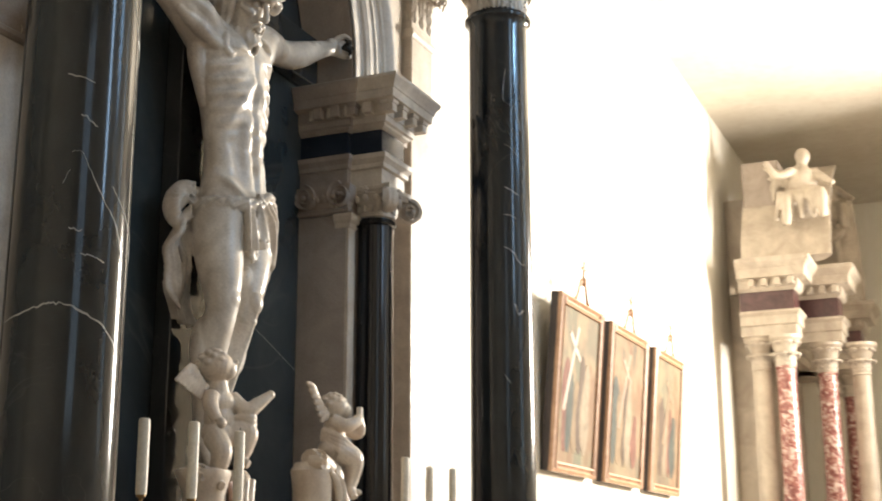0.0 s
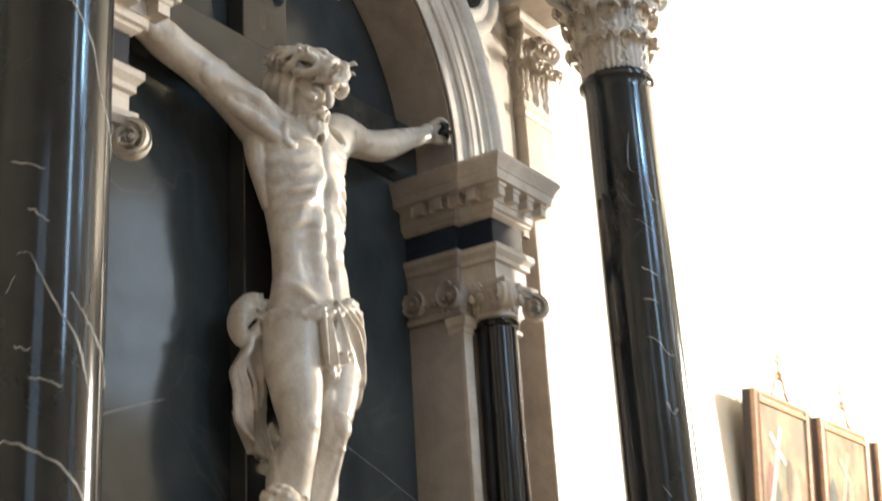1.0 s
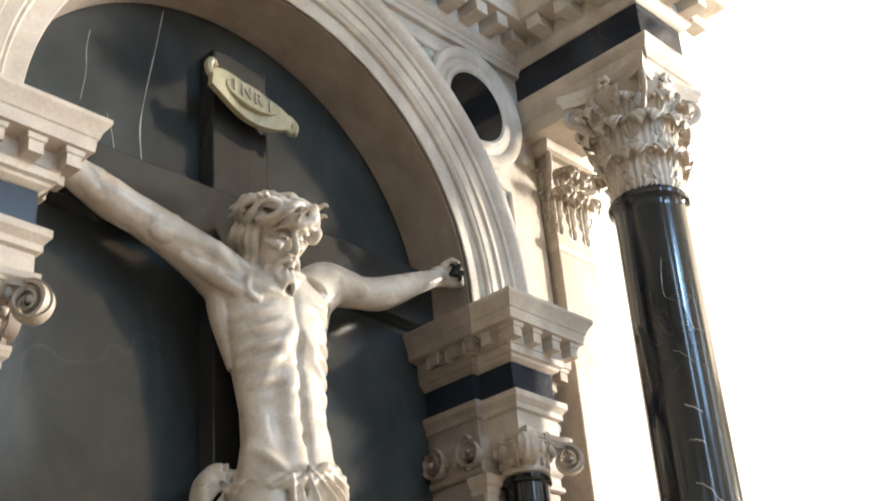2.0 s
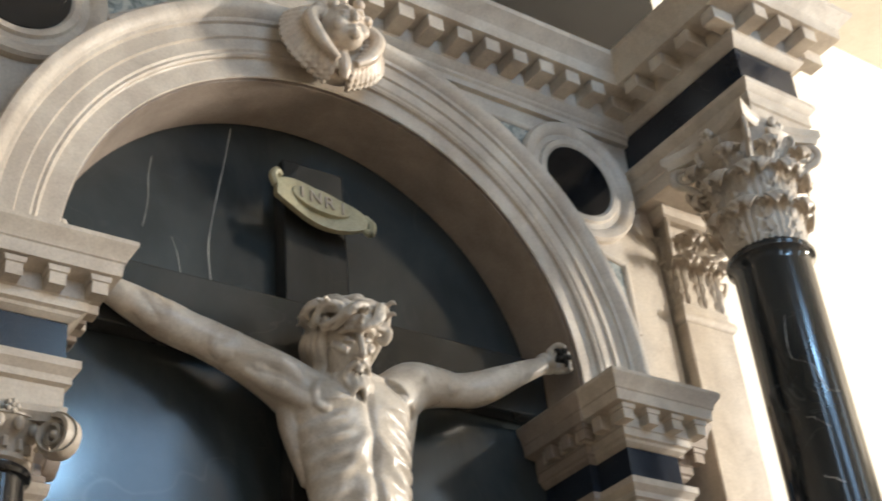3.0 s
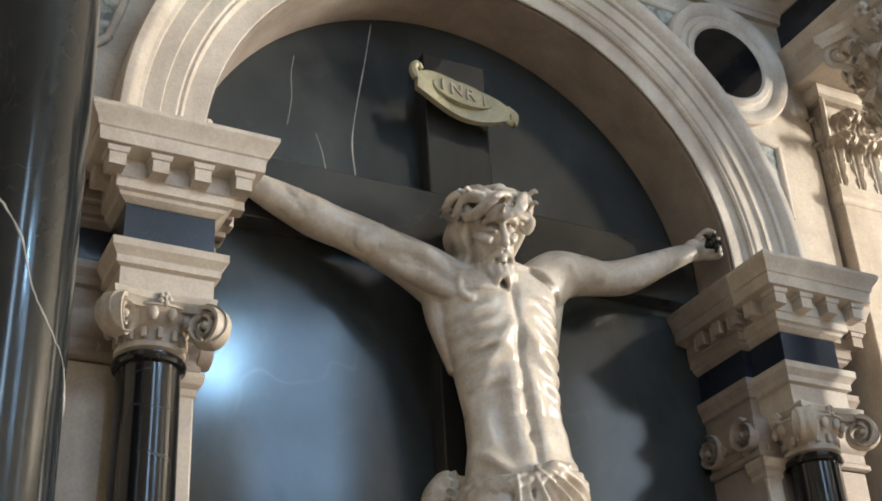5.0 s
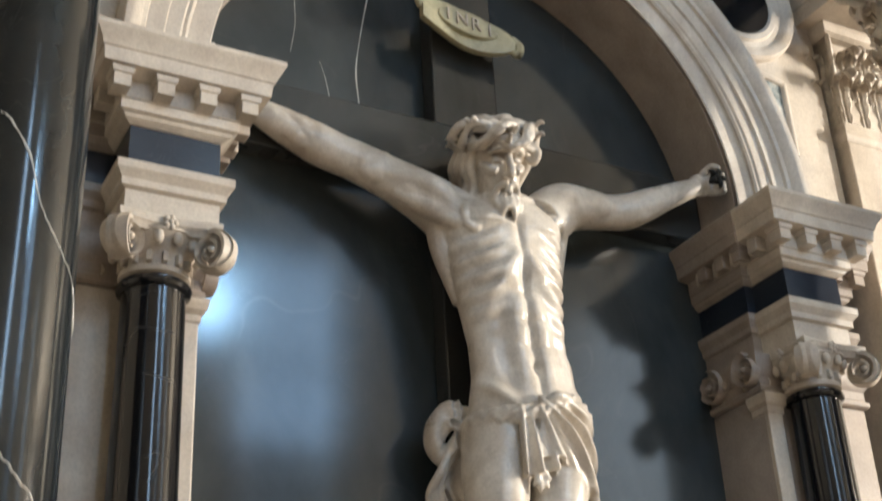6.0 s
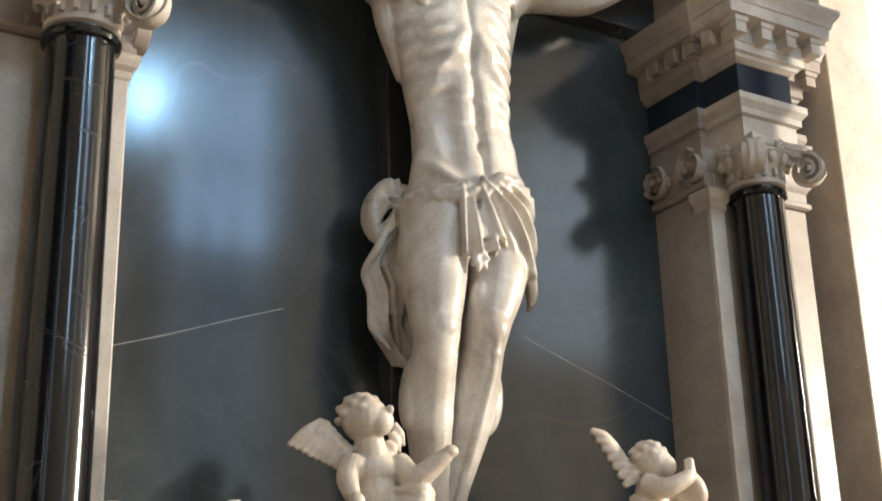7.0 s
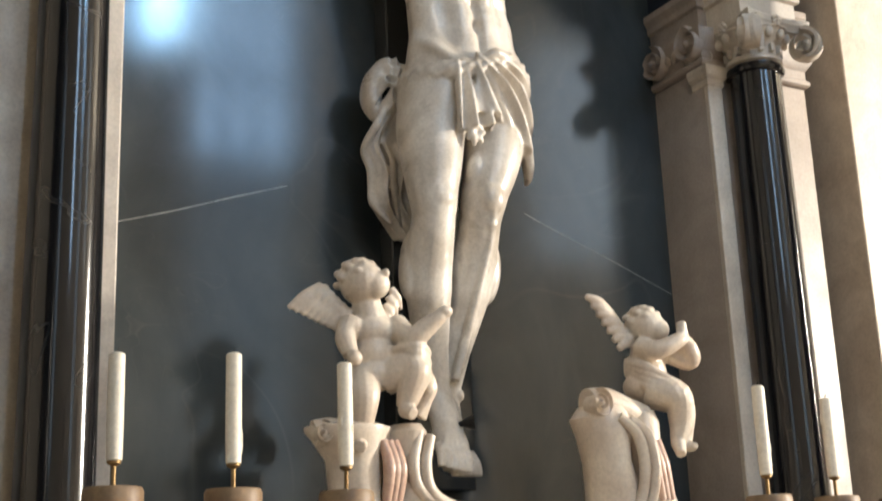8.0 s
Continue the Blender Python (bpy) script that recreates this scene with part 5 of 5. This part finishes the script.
feathers(bm, fan((-0.355, -0.38, 2.245), (-0.405, -0.37, 2.288), 8), fan((-0.385, -0.385, 2.192), (-0.478, -0.37, 2.235), 8), 0.0105)
feathers(bm, fan((-0.352, -0.385, 2.235), (-0.395, -0.375, 2.285), 5), fan((-0.375, -0.39, 2.215), (-0.43, -0.38, 2.25), 5), 0.010)
feathers(bm, fan((-0.275, -0.38, 2.24), (-0.25, -0.375, 2.295), 4), fan((-0.262, -0.385, 2.205), (-0.225, -0.37, 2.252), 4), 0.010)
for v in bm.verts:
    v.co += Vector((0.006, 0.058, 0.036))
a1 = part("angel_statue", bm, ANGEL, None, "small ivory marble winged child on a scroll, arm stretched out", 0)
tagged(a1, category="statue", group="small angels")
carve(a1, 0.003, 3)

# angel that holds its hands to the face
bm = bmesh.new()
ball(bm, (0.372, -0.385, 2.254), (0.042, 0.046, 0.042))
ball(bm, (0.386, -0.415, 2.243), (0.026, 0.022, 0.026))
curls(bm, (0.37, -0.378, 2.258), 0.040, 24)
limb(bm, [(0.376, -0.385, 2.225), (0.382, -0.385, 2.195)], [0.026, 0.034], 12)
ball(bm, (0.376, -0.386, 2.19), (0.048, 0.04, 0.036))
ball(bm, (0.37, -0.384, 2.15), (0.044, 0.04, 0.045))
ball(bm, (0.36, -0.38, 2.115), (0.052, 0.045, 0.036))
limb(bm, [(0.345, -0.39, 2.205), (0.36, -0.435, 2.19), (0.405, -0.455, 2.21), (0.425, -0.445, 2.222)], [0.024, 0.023, 0.018, 0.014], 12)
limb(bm, [(0.415, -0.39, 2.20), (0.462, -0.42, 2.175), (0.452, -0.435, 2.20), (0.43, -0.435, 2.228)], [0.024, 0.024, 0.021, 0.014], 12)
for k in range(4):
    limb(bm, [(0.44 - 0.002 * k, -0.445, 2.225 + 0.006 * k), (0.424, -0.455, 2.228 + 0.008 * k), (0.412, -0.446, 2.226 + 0.008 * k)], [0.007, 0.008, 0.005], 6)
limb(bm, [(0.355, -0.40, 2.11), (0.40, -0.44, 2.085), (0.412, -0.432, 2.03), (0.402, -0.43, 1.985)], [0.04, 0.036, 0.027, 0.018], 14)
limb(bm, [(0.402, -0.43, 1.985), (0.388, -0.455, 1.955)], [0.018, 0.012], 10)
limb(bm, [(0.38, -0.39, 2.10), (0.425, -0.42, 2.07), (0.435, -0.41, 2.01), (0.43, -0.415, 1.98)], [0.036, 0.032, 0.024, 0.017], 14)
ball(bm, (0.43, -0.435, 1.975), (0.014, 0.024, 0.012))
for k in range(4):
    limb(bm, [(0.33, -0.36, 2.175 - 0.008 * k), (0.338, -0.42, 2.15 - 0.014 * k), (0.38, -0.445, 2.125 - 0.014 * k)], [0.012, 0.014, 0.008], 8)
feathers(bm, fan((0.345, -0.365, 2.225), (0.30, -0.355, 2.285), 7), fan((0.30, -0.37, 2.20), (0.23, -0.355, 2.322), 7), 0.0135)
feathers(bm, fan((0.34, -0.37, 2.225), (0.31, -0.36, 2.27), 4), fan((0.315, -0.375, 2.215), (0.27, -0.36, 2.275), 4), 0.012)
for v in bm.verts:
    v.co += Vector((0.03, 0.045, 0.038))
a2 = part("angel_statue", bm, ANGEL, None, "small ivory marble winged child with hands before its face", 0)
tagged(a2, category="statue", group="small angels")
carve(a2, 0.003, 3)

# ---------------- altar shelf and candles ----------------
bm = bmesh.new()
stack(bm, -1.05, 1.05, -0.72, 0.06, [(0, 0), (0, 1.0), (0.03, 1.02), (0.03, 1.06), (0.0, 1.08), (-0.02, 1.5), (0.0, 1.52), (0.012, 1.54), (0.012, 1.55), (0, 1.551)])
tagged(part("altar_table", bm, CREAM, None, "cream stone altar table with raised candle shelf", 25), category="altar")
bm = bmesh.new()
stack(bm, -0.05, 0.105, -0.46, -0.28, [(0, 1.552), (0, 1.82), (0.008, 1.835), (0.018, 1.845), (0.018, 1.87), (0.012, 1.875), (0, 1.8755)])
tagged(part("tabernacle", bm, PALEM, None, "pale marble tabernacle block between the scrolls", 30), category="tabernacle")


def candle(x, y, z):
    st = thing("candlestick", (x, y, 1.552), "turned gilt brown wooden candlestick with brass cup", "candlestick", "candlesticks on the shelf")
    bm = bmesh.new()
    lathe(bm, x, y, [(0.055, 1.552), (0.055, 1.58), (0.03, 1.60), (0.02, 1.66), (0.03, 1.69), (0.018, 1.72), (0.022, 1.80), (0.045, 1.835), (0.05, 1.85), (0.05, 1.886), (0.047, 1.892), (0.03, 1.889)], 28)
    piece("stem", bm, WOOD, st, smooth=35)
    bm = bmesh.new()
    lathe(bm, x, y, [(0.004, 1.887), (0.004, 1.927), (0.012, 1.932), (0.012, 1.936)], 16)
    piece("spike", bm, BRASS, st, smooth=35)
    c = thing("candle", (x, y, 1.937), "off-white wax candle, unlit, on a candlestick", "candle", "candles on the shelf")
    bm = bmesh.new()
    lathe(bm, x, y, [(0.0135, 1.937), (0.0142, 1.98), (0.014, z - 0.01), (0.0138, z - 0.003), (0.010, z), (0.004, z - 0.004)], 24)
    for k in range(3):
        a = random.uniform(0, 6.28)
        zz = random.uniform(1.96, z - 0.04)
        ball(bm, (x + 0.0135 * math.cos(a), y + 0.0135 * math.sin(a), zz), (0.0028, 0.0028, random.uniform(0.006, 0.02)), u=8, v=6)
    piece("wax", bm, WAX, c, smooth=40)
    bm = bmesh.new()
    tube(bm, [(x, y, z - 0.005), (x + 0.001, y, z + 0.004), (x + 0.003, y, z + 0.009)], 0.0012, 6)
    piece("wick", bm, IRON, c)


for x, y, z in ((-0.867, -0.508, 2.117), (-0.659, -0.508, 2.13), (-0.444, -0.508, 2.126), (0.542, -0.535, 2.13), (0.743, -0.535, 2.112), (0.945, -0.535, 2.12)):
    candle(x, y, z)


# ---------------- paintings along the nave wall ----------------
def painting(x0, x1, z0, z1, seed, label):
    p = thing("framed_painting", ((x0 + x1) / 2, WALL_Y, z0), label, "painting", "paintings along the wall")
    f = 0.075
    yb = WALL_Y - 0.012
    for nm, (a, b, c, d) in {"frame_left": (x0, x0 + f, z0, z1), "frame_right": (x1 - f, x1, z0, z1), "frame_top": (x0 + f, x1 - f, z1 - f, z1), "frame_bottom": (x0 + f, x1 - f, z0, z0 + f)}.items():
        bm = bmesh.new()
        rings(bm, [[(a + i, y, c + i), (b - i, y, c + i), (b - i, y, d - i), (a + i, y, d - i)] for i, y in ((0, yb - 0.045), (0.004, yb - 0.07), (0.02, yb - 0.078), (0.03, yb - 0.066), (0.036, yb - 0.06))])
        piece("frame_rail", bm, GILT, p)
    bm = bmesh.new()
    box(bm, x0 + 0.004, x1 - 0.004, yb - 0.045, WALL_Y - 0.001, z0 + 0.004, z1 - 0.004, 0)
    piece("backing", bm, DARKSIDE, p, "black side of the frame")
    # painted field: ground, far haze and plain upright patches

    def paint(t, co):
        a = ramp(t, noise_tex(t, co, 1.6, 5, 0.6, (1, 1, 0.7)), [(0.3, (0.08, 0.05, 0.03)), (0.48, (0.19, 0.13, 0.08)), (0.62, (0.16, 0.16, 0.10)), (0.75, (0.30, 0.26, 0.17))])
        b = ramp(t, noise_tex(t, co, 4.5, 4, 0.6, (1, 1, 0.45)), [(0.4, (0.12, 0.06, 0.04)), (0.5, (0.24, 0.18, 0.12)), (0.6, (0.07, 0.08, 0.07))])
        return mix(t, 0.45, a, b)
    pm = mat("oil_paint", paint, 0.75, spec=0.15)
    bm = bmesh.new()
    box(bm, x0 + f - 0.01, x1 - f + 0.01, yb - 0.052, yb - 0.0455, z0 + f - 0.01, z1 - f + 0.01, 0)
    piece("canvas", bm, pm, p, "brown and green oil paint")
    rnd = random.Random(seed)
    cols = [(0.17, 0.08, 0.06), (0.07, 0.08, 0.07), (0.22, 0.16, 0.10), (0.11, 0.08, 0.06), (0.26, 0.21, 0.15)]
    for k in range(5):
        cx = x0 + 0.2 + (x1 - x0 - 0.4) * (k + rnd.random() * 0.5) / 5
        h = rnd.uniform(0.35, 0.6) * (z1 - z0)
        w = rnd.uniform(0.06, 0.12)
        bm = bmesh.new()
        pts = [(cx + w * math.cos(a) * (1 + 0.25 * math.sin(3 * a + k)), z0 + 0.14 + h / 2 + h / 2 * math.sin(a)) for a in [2 * math.pi * i / 20 for i in range(20)]]
        rings(bm, [[(px, y, pz) for px, pz in pts] for y in (yb - 0.0525, yb - 0.0535 - 0.0004 * k)])
        piece("paint_patch", bm, mat("oil_paint", stone(cols[(k + seed) % 5], tuple(v * 0.6 for v in cols[(k + seed) % 5]), (0.1, 0.08, 0.06), 9), 0.75, spec=0.15), p)
    for q0, q1, up in (((-0.2, 0.35), (0.04, 0.85), (1, 0, 0)), ((-0.14, 0.8), (0.10, 0.66), (0, 0, 1))):
        bm = bmesh.new()
        mx = (x0 + x1) / 2 + (seed - 1) * 0.08
        tube(bm, [(mx + q0[0], yb - 0.056, z0 + q0[1] * (z1 - z0)), (mx + q1[0], yb - 0.056, z0 + q1[1] * (z1 - z0))], 0.02, 6, 0.06, up)
        piece("paint_stroke", bm, WOOD, p, "dark brown painted beams")
    # finial: two curved feet and a small cross
    mx = (x0 + x1) / 2
    bm = bmesh.new()
    for s in (-1, 1):
        limb(bm, [(mx + s * 0.15, yb - 0.05, z1), (mx + s * 0.10, yb - 0.05, z1 + 0.05), (mx + s * 0.06, yb - 0.05, z1 + 0.13), (mx, yb - 0.05, z1 + 0.15)], [0.016, 0.012, 0.012, 0.010], 8)
    tube(bm, [(mx, yb - 0.05, z1 + 0.12), (mx, yb - 0.05, z1 + 0.29)], 0.011, 8)
    tube(bm, [(mx - 0.045, yb - 0.05, z1 + 0.24), (mx + 0.045, yb - 0.05, z1 + 0.24)], 0.011, 8)
    ball(bm, (mx, yb - 0.05, z1 + 0.15), 0.03, u=10, v=8)
    piece("finial", bm, GILT, p, "gilt finial with small cross", 50)
    return p


for x0, x1, seed in ((4.54, 5.50, 0), (5.71, 6.74, 1), (6.97, 7.97, 2)):
    p = painting(x0, x1, 2.384, 3.56, seed, "oil painting in gilt frame with a small cross on top")
    p.rotation_euler = (radians(5.0), 0, 0)

# ---------------- the further side altar ----------------
FA = thing("side_altar", (10.6, -0.4, 0.0), "marble side altar with red columns, broken pediment and dark frieze", "altar")


def far_column(x, y, m, r=0.1, zb=1.2, zt=3.62):
    bm = bmesh.new()
    lathe(bm, x, y, [(r * 1.35, zb), (r * 1.35, zb + 0.1), (r * 1.05, zb + 0.16), (r, zb + 0.3), (r * 0.88, zt - 0.03), (r * 0.98, zt - 0.02), (r * 0.9, zt)], 28)
    piece("column", bm, m, FA, "", 40)
    bm = bmesh.new()
    lathe(bm, x, y, [(r * 0.9, zt), (r * 0.95, zt + 0.12), (r * 1.3, zt + 0.23), (r * 1.6, zt + 0.26), (r * 1.6, zt + 0.29)], 20)
    c = piece("column_capital", bm, PALEM, FA, "", 40)
    for k in range(8):
        put("leaf", LEAF_LOW, pose(x, y, zt, 0, 0, 45 * k) @ pose(0, -r * 0.9, 0) @ Matrix.Diagonal((0.9, 1, 0.9, 1)), c)
        put("leaf", LEAF_LOW, pose(x, y, zt + 0.11, 0, 0, 45 * k + 22) @ pose(0, -r * 0.95, 0) @ Matrix.Diagonal((0.9, 1, 0.9, 1)), c)


bm = bmesh.new()
box(bm, 9.73, 12.6, -0.12, 0.138, 0, 5.5, 0.01)
piece("back_wall", bm, PALEM, FA)
bm = bmesh.new()
box(bm, 8.9, 12.8, -1.5, -0.121, 0, 1.2, 0.02)
piece("base", bm, PALEM, FA)
far_column(9.05, -0.27, PALEM)
far_column(9.0, -0.50, REDM)
far_column(9.6, -0.80, REDM)
far_column(9.75, -1.1, PALEM)
far_column(11.6, -0.80, REDM)
far_column(12.2, -0.5, REDM)
for x0, x1, y0 in ((8.88, 9.2, -0.64), (9.45, 9.85, -0.97), (11.4, 11.8, -0.97), (12.05, 12.35, -0.64), (9.2, 12.05, -0.4)):
    for nm, m, prof in (("architrave", PALEM, [(0, 3.91), (0, 4.0), (0.02, 4.01), (0.02, 4.09), (0.045, 4.12), (0.045, 4.14), (0, 4.141)]), ("frieze", DKRED, [(-0.01, 4.142), (-0.01, 4.33)]),
                        ("cornice", PALEM, [(0, 4.331), (0.03, 4.36), (0.04, 4.43), (0.11, 4.45), (0.12, 4.53), (0.17, 4.59), (0.17, 4.63), (0, 4.64)])):
        bm = bmesh.new()
        stack(bm, x0, x1, y0, -0.122, prof)
        piece(nm, bm, m, FA, "dark red marble frieze" if nm == "frieze" else "", 25)
    for k in range(4):
        bm = bmesh.new()
        yy = y0 + 0.02 + k * 0.12
        box(bm, x0 - 0.1, x0 - 0.03, yy - 0.03, yy + 0.03, 4.37, 4.44, 0.004)
        piece("dentil", bm, PALEM, FA)
for a0, a1 in ((112, 168), (12, 68)):
    bm = bmesh.new()
    arch_sweep(bm, 10.6, 4.35, [(1.35, -0.13), (1.35, -0.75), (1.42, -0.8), (1.46, -0.9), (1.56, -0.98), (1.6, -0.98), (1.6, -0.13)], a0, a1, 24)
    piece("broken_pediment", bm, PALEM, FA, "curved half pediment", 30)
bm = bmesh.new()
box(bm, 9.3, 9.9, -0.5, -0.13, 4.645, 5.75, 0.02)
piece("attic_block", bm, SHADE_STONE, FA, "grey stone attic block")
# the side altar stands further along the nave than its own drawing axes
ORIGIN, GROW = Vector((-3.451, -2.42, 1.761)), 1.10
FA.location = ORIGIN + GROW * (Vector(FA.location) - ORIGIN)
FA.scale = (GROW, GROW, GROW)
# seated figures on the pediment
for sx, sy, sz in ((9.25, -0.72, 5.45), (11.2, -0.7, 5.8)):
    bm = bmesh.new()
    ball(bm, (sx, sy, sz + 0.0), (0.15, 0.15, 0.2))
    ball(bm, (sx + 0.02, sy - 0.05, sz - 0.16), (0.22, 0.2, 0.14))
    ball(bm, (sx, sy - 0.03, sz + 0.28), (0.07, 0.075, 0.09))
    limb(bm, [(sx - 0.1, sy + 0.05, sz + 0.12), (sx - 0.2, sy + 0.2, sz + 0.05), (sx - 0.25, sy + 0.3, sz + 0.2)], [0.05, 0.042, 0.03], 10)
    limb(bm, [(sx, sy - 0.12, sz + 0.12), (sx - 0.05, sy - 0.25, sz), (sx - 0.1, sy - 0.32, sz - 0.05)], [0.05, 0.042, 0.03], 10)
    limb(bm, [(sx, sy - 0.05, sz - 0.16), (sx - 0.22, sy - 0.2, sz - 0.18), (sx - 0.28, sy - 0.22, sz - 0.42)], [0.1, 0.07, 0.04], 12)
    limb(bm, [(sx, sy + 0.06, sz - 0.16), (sx - 0.25, sy + 0.1, sz - 0.2), (sx - 0.3, sy + 0.12, sz - 0.48)], [0.1, 0.07, 0.04], 12)
    for k in range(5):
        limb(bm, [(sx - 0.1, sy - 0.2 + 0.1 * k, sz - 0.1), (sx - 0.24, sy - 0.22 + 0.1 * k, sz - 0.2), (sx - 0.2, sy - 0.25 + 0.12 * k, sz - 0.4)], [0.04, 0.04, 0.025], 8)
    for k in range(4):
        limb(bm, [(sx + 0.05, sy + 0.08, sz + 0.1), (sx + 0.0, sy + 0.25, sz + 0.16 - 0.06 * k), (sx, sy + 0.36 - 0.03 * k, sz + 0.2 - 0.12 * k)], [0.04, 0.035, 0.015], 8)
    ball(bm, (sx + 0.05, sy, sz - 0.32), (0.16, 0.2, 0.18))
    for v in bm.verts:
        v.co = ORIGIN + GROW * (v.co - ORIGIN)
    f = part("pediment_statue", bm, PALEM, None, "pale marble seated winged figure on the broken pediment", 0)
    tagged(f, category="statue")
    carve(f, 0.02, 2)
# red-brown bench below the paintings' end
bm = bmesh.new()
box(bm, 8.9, 10.2, -0.15, WALL_Y - 0.002, 0, 2.03, 0.02)
tagged(part("cabinet", bm, DKRED, None, "red-brown wooden cabinet top against the wall", 30), category="cabinet")
